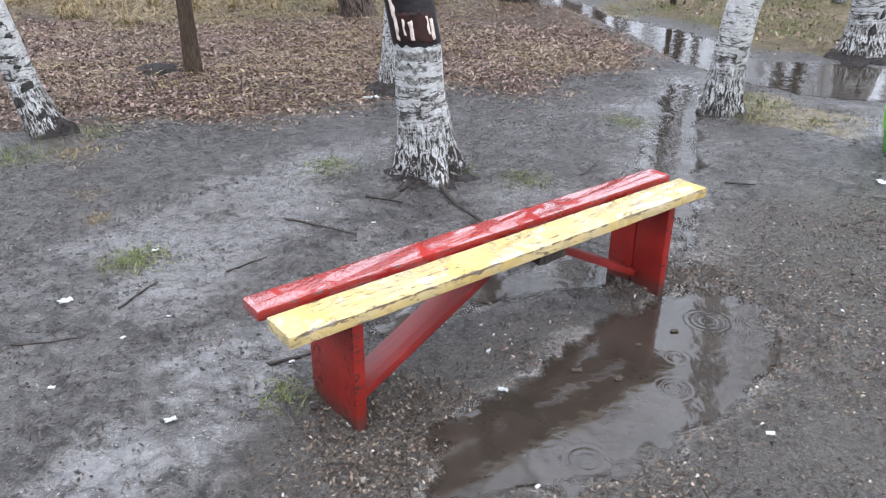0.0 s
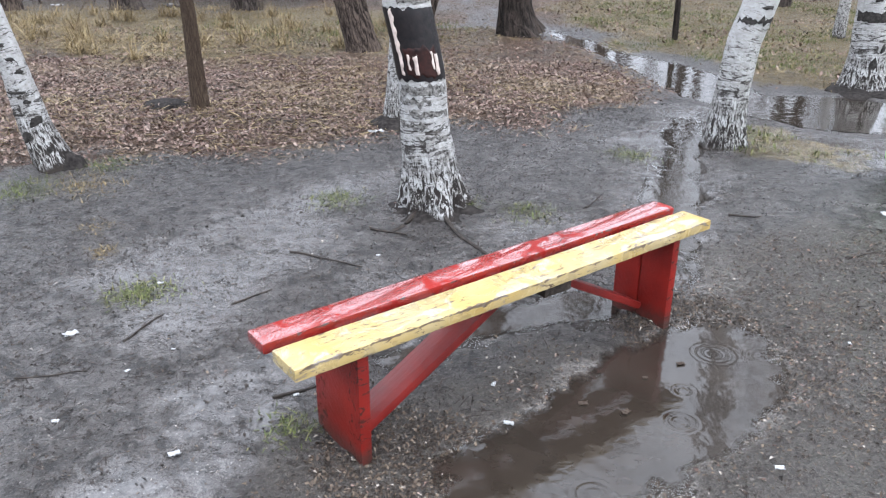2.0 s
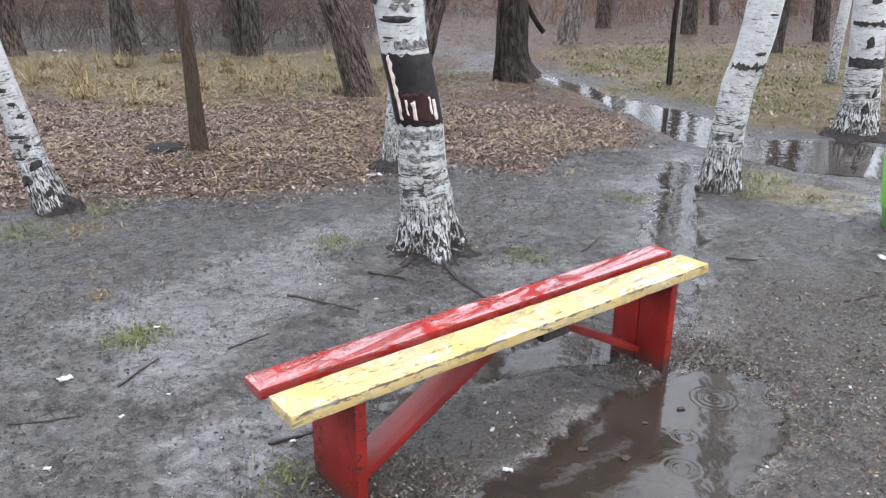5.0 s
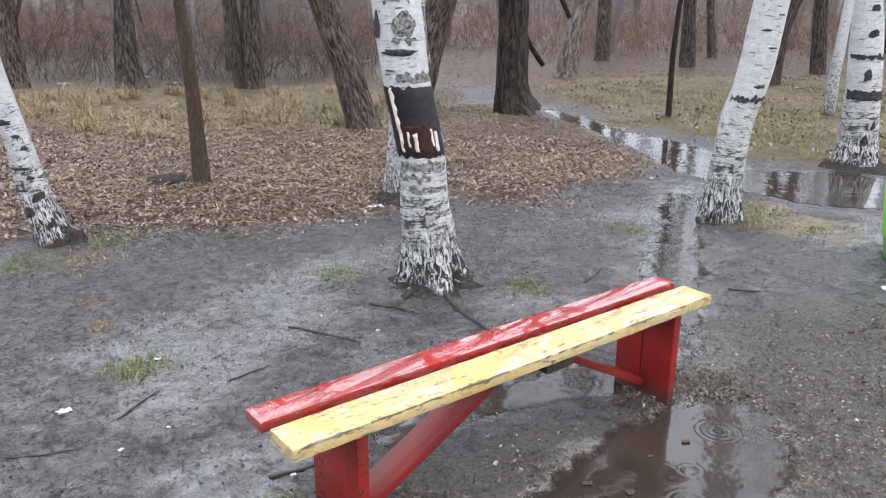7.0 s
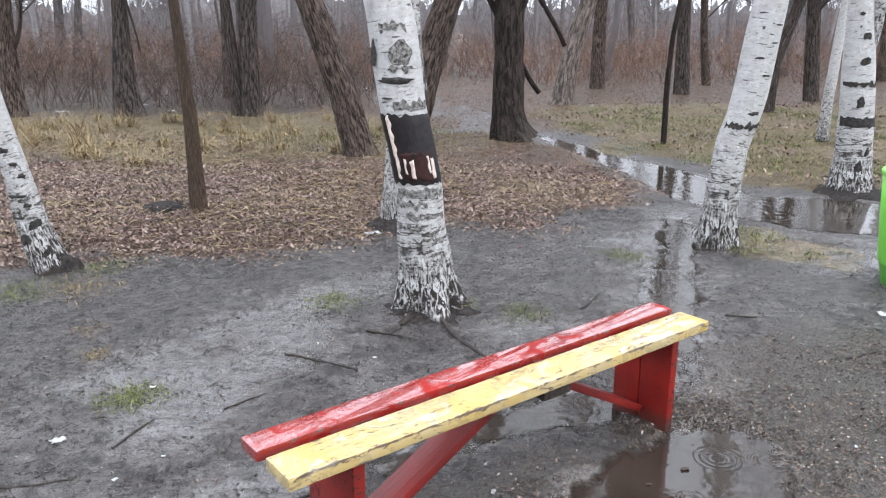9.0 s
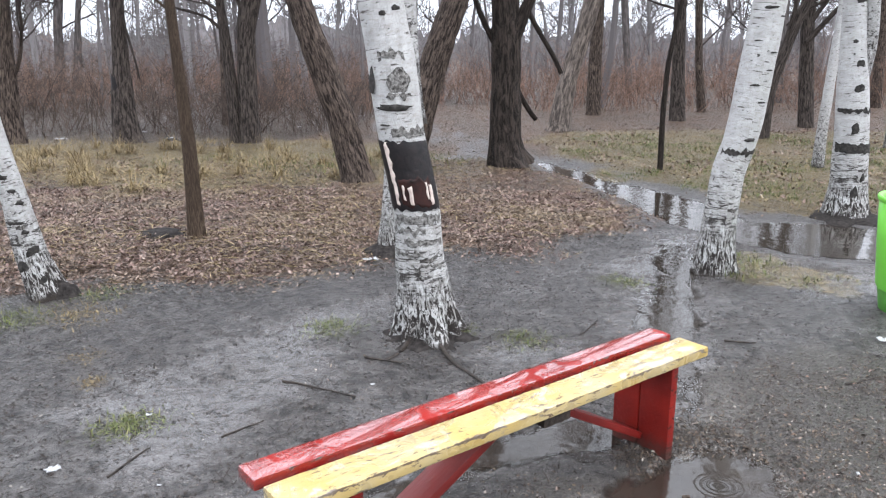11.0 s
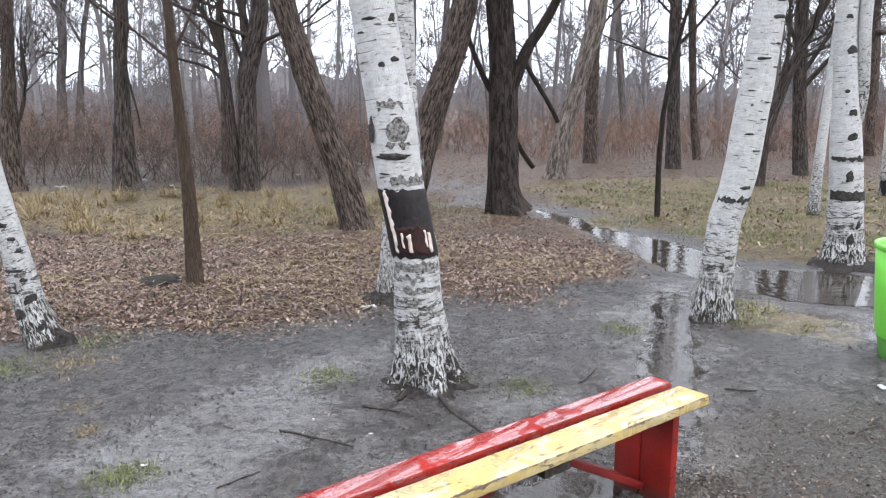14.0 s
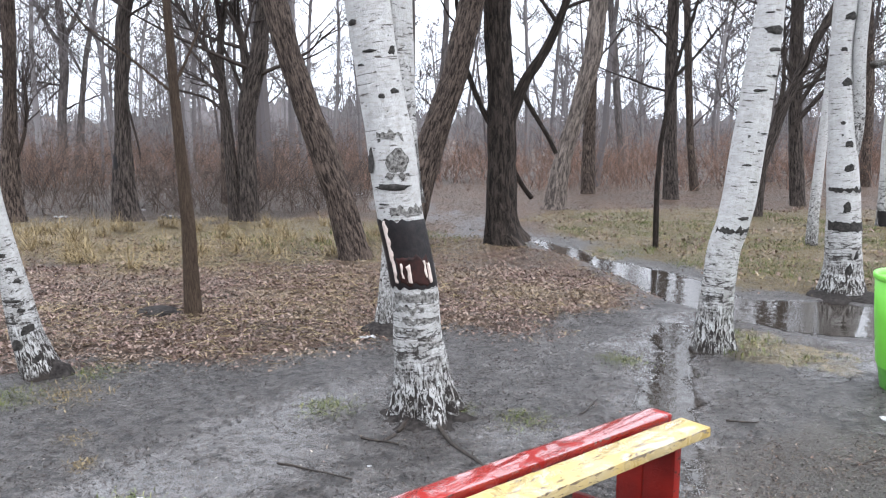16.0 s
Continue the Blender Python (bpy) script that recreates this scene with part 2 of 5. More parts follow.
# distant twigs: haze is painted into this pale grey
HAZED_WOOD = twig_material("haze_grey_far_wood", (0.075, 0.066, 0.066), (0.21, 0.195, 0.195))
RED = paint_material("red_gloss_paint", (0.235, 0.016, 0.012), (0.15, 0.011, 0.009), (0.050, 0.020, 0.017), 0.63, 0.56, half=0.054)
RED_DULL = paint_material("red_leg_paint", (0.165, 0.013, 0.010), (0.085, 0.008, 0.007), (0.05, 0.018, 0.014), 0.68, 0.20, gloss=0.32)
RED_LEG = paint_material("red_leg_paint_mud_splashed", (0.180, 0.013, 0.009), (0.080, 0.007, 0.006), (0.06, 0.018, 0.014), 0.66, 0.22, True, gloss=0.2)
YELLOW = paint_material("yellow_gloss_paint", (0.345, 0.240, 0.070), (0.345, 0.278, 0.150), (0.14, 0.102, 0.070), 0.578, 0.46)
BLACK_WOOD = plain_material("charred_black_wood", (0.004, 0.0035, 0.004), (0.014, 0.010, 0.010), 0.5, 30, 0.4, 0.25)
RED_WOOD = plain_material("dark_red_inner_bark", (0.030, 0.010, 0.008), (0.008, 0.005, 0.0045), 0.55, 25, 0.4, 0.15)
CREAM = plain_material("bare_cream_wood", (0.52, 0.44, 0.39), (0.30, 0.24, 0.21), 0.7, 30, 0.2, 0.2)
KNOT = plain_material("black_knot", (0.008, 0.007, 0.006), (0.050, 0.045, 0.041), 0.8, 38, 0.6, 0.2)
SOIL = plain_material("dark_soil", (0.010, 0.0085, 0.008), (0.040, 0.035, 0.032), 0.8, 34, 1.0, 0.06)
RINGED = plain_material("grey_mottled_bark", (0.022, 0.019, 0.017), (0.25, 0.24, 0.225), 0.8, 60, 0.8, 0.1)
ROOT = plain_material("dark_root", (0.012, 0.0095, 0.008), (0.048, 0.038, 0.031), 0.6, 40, 0.6, 0.2)
LEAVES = bits_material("dead_leaves", (0.0, (0.026, 0.016, 0.012)), (0.35, (0.135, 0.082, 0.066)), (0.7, (0.225, 0.156, 0.130)), (1.0, (0.31, 0.24, 0.20)), rough=0.6, patches=True)
# darker copy of the dead leaves, with the wood's shade in its colour
SHADED_LEAVES = bits_material("shaded_woodland_leaves", (0.0, (0.045, 0.031, 0.023)), (0.5, (0.095, 0.066, 0.048)), (0.9, (0.16, 0.112, 0.078)), (1.0, (0.26, 0.20, 0.15)), rough=0.6)
SODDEN = bits_material("sodden_leaves", (0.0, (0.008, 0.0065, 0.0055)), (0.75, (0.030, 0.023, 0.019)), (0.95, (0.075, 0.062, 0.053)), (1.0, (0.20, 0.18, 0.16)), rough=0.4)
CHIPS = bits_material("wood_chips", (0.0, (0.012, 0.009, 0.007)), (0.5, (0.060, 0.042, 0.030)), (0.93, (0.155, 0.118, 0.085)), (1.0, (0.38, 0.34, 0.30)), rough=0.5)
STRAW = bits_material("dry_grass", (0.0, (0.075, 0.052, 0.027)), (0.6, (0.20, 0.148, 0.074)), (1.0, (0.38, 0.30, 0.165)), rough=0.7)
GREENS = bits_material("green_grass", (0.0, (0.045, 0.058, 0.016)), (0.6, (0.095, 0.115, 0.032)), (1.0, (0.19, 0.175, 0.075)), rough=0.6)
SCRAP = plain_material("white_scrap", (0.34, 0.34, 0.34), (0.20, 0.20, 0.20), 0.45, 30)
GREEN_PAINT = plain_material("bright_green_paint", (0.14, 0.46, 0.045), (0.12, 0.40, 0.035), 0.4, 8)
# darker green for the bin's base, its shade put into the colour
GREEN_SHADED = plain_material("shaded_green_paint", (0.075, 0.25, 0.035), (0.06, 0.17, 0.03), 0.45, 14)
# wood line at the horizon, its colour paled to grey as haze
BACK = plain_material("hazed_wood_edge", (0.17, 0.155, 0.158), (0.24, 0.225, 0.23), 0.95, 0.4, 0.0)


# ---- mesh helpers ----
TABLES = {}


def value_noise(x, y, seed=0):
    """Smooth noise in 0..1 on arrays of metres."""
    table = TABLES.setdefault(seed, None)
    if table is None:
        table = TABLES[seed] = np.random.RandomState(seed).rand(256, 256)
    xi, yi = np.floor(x).astype(int), np.floor(y).astype(int)
    fx, fy = x - xi, y - yi
    fx, fy = fx * fx * (3 - 2 * fx), fy * fy * (3 - 2 * fy)
    a, b = table[xi % 256, yi % 256], table[(xi + 1) % 256, yi % 256]
    c, d = table[xi % 256, (yi + 1) % 256], table[(xi + 1) % 256, (yi + 1) % 256]
    return (a + (b - a) * fx) + ((c + (d - c) * fx) - (a + (b - a) * fx)) * fy


def fractal(x, y, scale, octaves=4, seed=0):
    total, gain = 0, 0.5
    for i in range(octaves):
        total = total + gain * value_noise(x * scale + 17.3 * i, y * scale - 9.1 * i, seed + i)
        scale, gain = scale * 2.1, gain * 0.5
    return total


def inside(x, y, poly):
    """Signed distance to a polygon, positive inside."""
    d = np.full(np.shape(x), 1e9)
    s = np.zeros(np.shape(x), bool)
    for (ax, ay), (bx, by) in zip(poly, poly[1:] + poly[:1]):
        t = np.clip(((x - ax) * (bx - ax) + (y - ay) * (by - ay)) / ((bx - ax) ** 2 + (by - ay) ** 2), 0, 1)
        d = np.minimum(d, np.hypot(x - ax - t * (bx - ax), y - ay - t * (by - ay)))
        if ay != by:
            s ^= ((ay > y) != (by > y)) & (x < (bx - ax) * (y - ay) / (by - ay) + ax)
    return np.where(s, d, -d)


class Soup:
    """Collects vertices, faces and UVs of one mesh."""

    def __init__(self):
        self.v, self.f, self.uv = [], [], []

    def tube(self, pts, radii, sides=6, cap=False, uv=False, shape=None):
        n0 = len(self.v)
        pts = [Vector(p) for p in pts]
        run, runs = 0.0, []
        for i, p in enumerate(pts):
            if i:
                run += (p - pts[i - 1]).length
            runs.append(run)
            d = (pts[min(i + 1, len(pts) - 1)] - pts[max(i - 1, 0)]).normalized()
            side = d.cross(Vector((0, 1, 0))) if abs(d.y) < 0.9 else d.cross(Vector((1, 0, 0)))
            side.normalize()
            other = d.cross(side)
            for j in range(sides):
                a = 2 * math.pi * j / sides + math.pi / 2
                r = radii[i] * (shape(a, run) if shape else 1)
                self.v.append(tuple(p + side * (math.cos(a) * r) + other * (math.sin(a) * r)))
        for i in range(len(pts) - 1):
            for j in range(sides):
                a, b = n0 + i * sides + j, n0 + i * sides + (j + 1) % sides
                self.f.append((a, b, b + sides, a + sides))
                if uv:
                    w = 2 * math.pi * 0.13 / sides
                    self.uv += [(j * w, runs[i]), ((j + 1) * w, runs[i]), ((j + 1) * w, runs[i + 1]), (j * w, runs[i + 1])]
        if cap:
            top = [n0 + (len(pts) - 1) * sides + j for j in range(sides)]
            self.f.append(tuple(top))
            if uv:
                self.uv += [(0, run)] * sides

    def mesh(self, name, material, smooth=True):
        me = bpy.data.meshes.new(name)
        me.from_pydata(self.v, [], self.f)
        if self.uv:
            layer = me.uv_layers.new(name="UVMap")
            layer.data.foreach_set("uv", np.array(self.uv, dtype=np.float32).ravel())
        if smooth:
            me.polygons.foreach_set("use_smooth", [True] * len(me.polygons))
        me.materials.append(material)
        me.update()
        return me


def child(ob, parent, label="", kind=""):
    ob.parent = parent
    return tagged(ob, label=label, kind=kind)


def part(name, bm, material, parent, label="", smooth=False):
    me = bpy.data.meshes.new(name)
    bm.to_mesh(me)
    bm.free()
    me.materials.append(material)
    if smooth:
        me.polygons.foreach_set("use_smooth", [True] * len(me.polygons))
        me.set_sharp_from_angle(angle=0.7)
    return child(new(name, me), parent, label)


def board(sx, sy, sz, bevel=0.004, cuts=0, wobble=0.0, seed=0):
    """A worn board centred on x and y, standing on z = 0."""
    bm = bmesh.new()
    bmesh.ops.create_cube(bm, size=1)
    bmesh.ops.scale(bm, vec=(sx, sy, sz), verts=bm.verts)
    if cuts:
        long_edges = [e for e in bm.edges if abs((e.verts[0].co - e.verts[1].co).x) > sx * 0.9]
        bmesh.ops.subdivide_edges(bm, edges=long_edges, cuts=cuts, use_grid_fill=True)
    sharp = [e for e in bm.edges if e.is_manifold and e.calc_face_angle() > 0.5]
    bmesh.ops.bevel(bm, geom=sharp, offset=bevel, segments=2, profile=0.6, affect="EDGES")
    rnd = random.Random(seed)
    off = rnd.random() * 50
    for v in bm.verts:
        v.co.z += sz / 2
        if wobble:
            n = noise.noise_vector(Vector((v.co.x * 9 + off, v.co.y * 30, v.co.z * 30)))
            v.co.y += n.y * wobble
            v.co.z += n.z * wobble * 0.10
    return bm


# ---- ground, puddles ----
PUDDLES = [
    [(0.84, 2.84), (1.20, 2.96), (1.28, 2.70), (1.20, 2.38), (1.01, 2.24), (0.81, 2.00), (0.59, 1.89), (0.47, 1.81), (0.29, 1.74), (0.13, 1.69), (0.00, 1.69), (0.03, 1.93), (0.15, 2.11), (0.33, 2.27), (0.45, 2.45), (0.56, 2.57)],
    [(-0.26, 2.62), (-0.12, 2.58), (0.13, 2.80), (0.42, 2.88), (0.75, 2.98), (0.79, 3.20), (0.50, 3.22), (0.29, 3.08), (0.04, 2.87)],
    [(1.84, 6.46), (2.05, 6.55), (2.00, 6.00), (1.72, 5.21), (1.50, 4.41), (1.17, 3.36), (1.23, 4.13), (1.20, 4.50), (1.42, 5.07), (1.66, 5.62)],
    [(1.29, 11.84), (1.53, 11.35), (1.91, 10.69), (2.26, 9.52), (2.65, 8.93), (2.88, 8.25), (2.98, 7.40), (3.69, 7.30), (4.6, 6.7), (5.2, 6.2), (5.2, 5.5), (3.6, 5.9), (3.02, 6.15), (2.63, 6.45), (2.42, 6.85), (2.22, 7.27), (2.08, 8.09), (1.87, 9.31), (1.62, 10.33)],
]
# wet slicks: mud under a film of water too thin to stand as a puddle
SLICKS = [
    [(-1.75, 3.47), (-1.62, 3.71), (-1.43, 3.95), (-1.25, 4.21), (-1.05, 4.51), (-0.81, 4.76), (-0.36, 5.03), (-0.29, 4.52), (-0.48, 4.37), (-0.58, 4.09), (-0.65, 3.69), (-0.70, 3.29), (-0.89, 3.12), (-1.04, 2.76), (-1.21, 2.67), (-1.48, 2.95)],
    [(-1.25, 1.62), (-1.10, 1.79), (-0.96, 1.90), (-0.81, 1.99), (-0.75, 1.90), (-0.80, 1.80), (-0.89, 1.62)],
    [(-1.05, 2.35), (-0.70, 2.75), (-0.50, 2.45), (-0.62, 2.05), (-0.85, 2.10)],
    [(1.02, 5.91), (1.53, 6.09), (1.51, 5.62), (1.05, 5.60)],
    [(0.11, 3.98), (0.46, 4.16), (0.73, 4.21), (0.73, 3.99), (0.34, 3.79)],
    [(-0.52, 3.36), (-0.34, 3.43), (-0.25, 3.30), (-0.42, 3.18)],
    [(1.75, 6.7), (2.2, 6.8), (2.2, 5.9), (1.9, 5.1), (1.6, 4.2), (1.35, 3.2), (1.10, 3.3), (0.95, 4.5), (1.2, 5.3)],
    [(2.2, 6.3), (3.0, 6.0), (3.8, 5.7), (3.2, 5.0), (2.6, 4.9), (2.2, 5.2)],
]
# woodland floor whose colour is darkened for the shade under the brush
BRUSH_SHADE = [(-60, 13.4), (-4.6, 13.2), (-2.6, 13.8), (-1.9, 16.5), (-1.5, 19.5), (1, 25), (8, 25), (60, 25), (60, 90), (-60, 90)]
TRODDEN = [(-1.79, 18.6), (-1.13, 18.6), (0.29, 15.6), (1.05, 13.3), (1.40, 11.8), (0.97, 11.2), (0.40, 13.2), (-0.38, 15.0), (-1.5, 16.7)]
LEAF_ZONE = [(-14, 4.7), (-2.9, 4.85), (-2.55, 5.2), (-2.0, 5.5), (-1.4, 5.5), (-1.0, 5.7), (-0.65, 6.05), (0.06, 6.1), (0.43, 6.25), (1.03, 6.65), (1.62, 7.3), (2.0, 8.2), (1.9, 9.4), (1.50, 10.6), (0.8, 11.8), (-0.6, 12.2), (-2, 11.0), (-4, 11.6), (-14, 13)]
GRASS_ZONES = [
    [(-14, 9.8), (-4.6, 9.3), (-3.5, 8.3), (-2.8, 8.6), (-2.2, 9.3), (-1.4, 9.0), (-0.9, 9.6), (-0.3, 12.5), (-1.0, 14.0), (-3.5, 14.2), (-14, 14.0)],
    [(1.9, 11.6), (2.4, 9.9), (3.0, 8.6), (3.3, 7.7), (4.8, 7.3), (9, 7.0), (14, 12), (9, 16), (4, 16.5), (1.6, 15)],
    [(2.15, 5.45), (2.28, 5.28), (2.55, 5.42), (2.62, 5.66), (2.32, 5.72)],
]
CHIP_ZONE = [(0.2, 0.4), (-0.65, 0.4), (-0.48, 1.85), (-0.25, 2.35), (0.15, 2.62), (0.6, 2.82), (0.95, 3.2), (1.6, 4.0), (2.3, 3.9), (3.2, 2.6), (3.0, 0.4)]
WET_ZONE = [(-2.4, 2.2), (-1.9, 3.6), (-1.0, 4.7), (0.0, 5.6), (1.0, 6.2), (2.2, 6.6), (5, 6), (5, 4), (1.9, 3.9), (1.3, 3.4), (0.4, 3.2), (-0.4, 2.8), (-0.9, 2.4), (-1.5, 1.6)]


def pool_depth(x, y):
    d = np.full(np.shape(x), -9.0)
    for poly in PUDDLES:
        d = np.maximum(d, inside(x, y, poly))
    return d + (fractal(x, y, 5.0, 4, 40) - 0.47) * 0.20 + (fractal(x, y, 14.0, 3, 45) - 0.45) * 0.10


def slickness(x, y):
    """1 where a film of water lies on the mud, fading out over a hand's width."""
    d = np.full(np.shape(x), -9.0)
    for poly in SLICKS:
        d = np.maximum(d, inside(x, y, poly))
    return np.clip(0.55 + (d + (fractal(x, y, 3.0, 4, 47) - 0.46) * 0.55) * 2.6, 0, 1)


def trodden(x, y):
    return np.clip(0.5 + (inside(x, y, TRODDEN) + (fractal(x, y, 1.2, 3, 66) - 0.44) * 0.8) * 2.0, 0, 1)


def leafiness(x, y):
    return np.clip(0.5 + (inside(x, y, LEAF_ZONE) + (fractal(x, y, 1.4, 3, 60) - 0.44) * 1.4) * 1.2, 0, 1) * (1 - trodden(x, y))


def grassiness(x, y):
    d = np.full(np.shape(x), -9.0)
    for poly in GRASS_ZONES:
        d = np.maximum(d, inside(x, y, poly))
    return np.clip(0.5 + (d + (fractal(x, y, 1.5, 3, 80) - 0.44) * 1.6) * 1.3, 0, 1) * (1 - trodden(x, y))


def height(x, y):
    x, y = np.asarray(x, float), np.asarray(y, float)
    near = np.clip(1.4 - np.hypot(x - 0.5, y - 4) / 30, 0.0, 1)
    calm = 1 - 0.65 * np.clip(0.5 + inside(x, y, WET_ZONE) * 1.5, 0, 1)
    z = (fractal(x, y, 8, 5, 3) - 0.45) * 0.042 * calm + (fractal(x, y, 1.1, 3, 9) - 0.44) * 0.020
    z = z + 0.05 * leafiness(x, y) * (fractal(x, y, 0.8, 3, 20) + 0.1) + 0.05 * grassiness(x, y) * (fractal(x, y, 1.6, 3, 30))
    z = z + (fractal(x, y, 26, 2, 5) - 0.37) * 0.022 * calm * np.clip(6 - y, 0, 1)
    d = pool_depth(x, y)
    pool = np.clip(0.5 + d / 0.26, 0, 1)
    pool = pool * pool * (3 - 2 * pool)
    z = np.maximum(z, -0.004) * (1 - pool) + pool * (-0.035)
    return z * near


def axis(lo, a, b, hi, step):
    mid = np.arange(a, b, step)
    out, s = [b], step
    while out[-1] < hi:
        s *= 1.13
        out.append(out[-1] + s)
    back, s = [a - step], step
    while back[-1] > lo:
        s *= 1.13
        back.append(back[-1] - s)
    return np.concatenate([back[::-1], mid, out])


def build_ground():
    xs, ys = axis(-420, -2.2, 3.0, 420, 0.016), axis(-300, 1.5, 6.6, 450, 0.016)
    gx, gy = np.meshgrid(xs, ys)
    gz = height(gx, gy)
    nx, ny = len(xs), len(ys)
    me = bpy.data.meshes.new("ground")
    verts = np.stack([gx, gy, gz], -1).reshape(-1, 3)
    i = (np.arange(ny - 1)[:, None] * nx + np.arange(nx - 1)).ravel()
    faces = np.stack([i, i + 1, i + nx + 1, i + nx], -1)
    me.vertices.add(len(verts))
    me.vertices.foreach_set("co", verts.ravel())
    me.loops.add(faces.size)
    me.loops.foreach_set("vertex_index", faces.ravel())
    me.polygons.add(len(faces))
    me.polygons.foreach_set("loop_start", np.arange(len(faces)) * 4)
    me.polygons.foreach_set("use_smooth", np.ones(len(faces), bool))
    me.update(calc_edges=True)
    x, y = gx.ravel(), gy.ravel()
    far = np.clip((y - 11.3) / 1.2, 0, 1)
    chip = np.clip(0.5 + (inside(x, y, CHIP_ZONE) + (fractal(x, y, 2.0, 3, 90) - 0.44) * 0.9) * 1.6, 0, 1)
    wet = np.maximum(0.34 * np.clip(0.5 + inside(x, y, WET_ZONE) * 1.5, 0, 1), np.clip(1 + pool_depth(x, y) * 11, 0, 1))
    wet = np.maximum(wet, slickness(x, y))
    for name, val in (("leaf", np.maximum(np.maximum(leafiness(x, y), 0.75 * far * (1 - trodden(x, y))), 0.55 * trodden(x, y))), ("grass", grassiness(x, y)), ("chip", chip), ("brush_shade", np.clip(0.5 + (inside(x, y, BRUSH_SHADE) + (fractal(x, y, 0.9, 3, 55) - 0.44) * 1.5) * 0.9, 0, 1) * (1 - trodden(x, y))), ("wet", np.clip(wet, 0, 1))):
        me.attributes.new(name, "FLOAT", "POINT").data.foreach_set("value", val.astype(np.float32))
    me.materials.append(GROUND)
    return tagged(new("ground", me), "dark wet muddy park ground with leaf litter", "ground", kind="structure")


build_ground()

RINGS = [(0.80, 2.23, 0.07), (0.44, 1.86, 0.075), (1.05, 2.68, 0.09), (1.24, 2.66, 0.08), (0.86, 2.42, 0.05)]


def build_water():
    """One level sheet that shows wherever the ground dips below it, with a few rain rings on the large puddle."""
    def steps(lo, a, b, hi, fine, coarse):
        return np.concatenate([np.arange(lo, a, coarse), np.arange(a, b, fine), np.arange(b, hi, coarse)])

    gx, gy = np.meshgrid(steps(-0.5, -0.2, 1.45, 5.6, 0.007, 0.035), steps(1.3, 1.6, 3.1, 13, 0.007, 0.035))
    gz = np.full(gx.shape, -0.010)
    for cx, cy, r in RINGS:
        d = np.hypot(gx - cx, gy - cy)
        gz += 0.0010 * np.cos(d * 2 * math.pi / 0.024) * np.exp(-((d - r * 0.6) / (r * 0.35)) ** 2)
    ny, nx = gx.shape
    i = (np.arange(ny - 1)[:, None] * nx + np.arange(nx - 1)).ravel()
    me = bpy.data.meshes.new("puddle")
    me.from_pydata(np.stack([gx, gy, gz], -1).reshape(-1, 3).tolist(), [], np.stack([i, i + 1, i + nx + 1, i + nx], -1).tolist())
    me.polygons.foreach_set("use_smooth", [True] * len(me.polygons))
    depth = np.clip(-0.010 - height(gx, gy), 0, 1).astype(np.float32)
    me.attributes.new("depth", "FLOAT", "POINT").data.foreach_set("value", depth.ravel())
    me.materials.append(WATER)
    return tagged(new("puddle", me), "still brown rain water reflecting trees and sky", "puddle", kind="structure")


build_water()


# ---- trees ----
def lerp_path(pts, step=0.06):
    """Control points (x, y, z, r) to a smooth dense path."""
    p = np.array(pts, float)
    s = np.concatenate([[0], np.cumsum(np.linalg.norm(np.diff(p[:, :3], axis=0), axis=1))])
    q = np.arange(0, s[-1], step)
    out = np.stack([np.interp(q, s, p[:, i]) for i in range(4)], -1)
    for _ in range(3):
        out[1:-1] = (out[:-2] + 2 * out[1:-1] + out[2:]) / 4
    return out


def grow(soup, p, d, r, length, level, rnd, sides=4, spread=0.8, up=0.25, kids=5, thin=0.0016):
    """A bare branch with side branches, added to soup."""
    n = 5 if level > 0 else 3
    pts, radii = [p], [r]
    for i in range(n):
        d = (d + Vector((rnd.gauss(0, 0.16), rnd.gauss(0, 0.16), rnd.gauss(0, 0.10) + up * 0.18))).normalized()
        p = p + d * (length / n)
        pts.append(p)
        radii.append(max(r * (1 - 0.8 * (i + 1) / n), thin))
    soup.tube(pts, radii, sides if level > 0 else 3)
    if level > 0:
        for k in range(kids):
            t = rnd.uniform(0.25, 0.98) * n
            i = min(int(t), n - 1)
            q = pts[i].lerp(pts[i + 1], t - i)
            side = Vector((rnd.gauss(0, 1), rnd.gauss(0, 1), rnd.gauss(0, 0.6))).normalized()
            nd = (d * (1 - spread * 0.5) + side * spread + Vector((0, 0, up))).normalized()
            grow(soup, q, nd, radii[i] * 0.6, length * rnd.uniform(0.4, 0.7), level - 1, rnd, sides, spread, up, kids, thin)


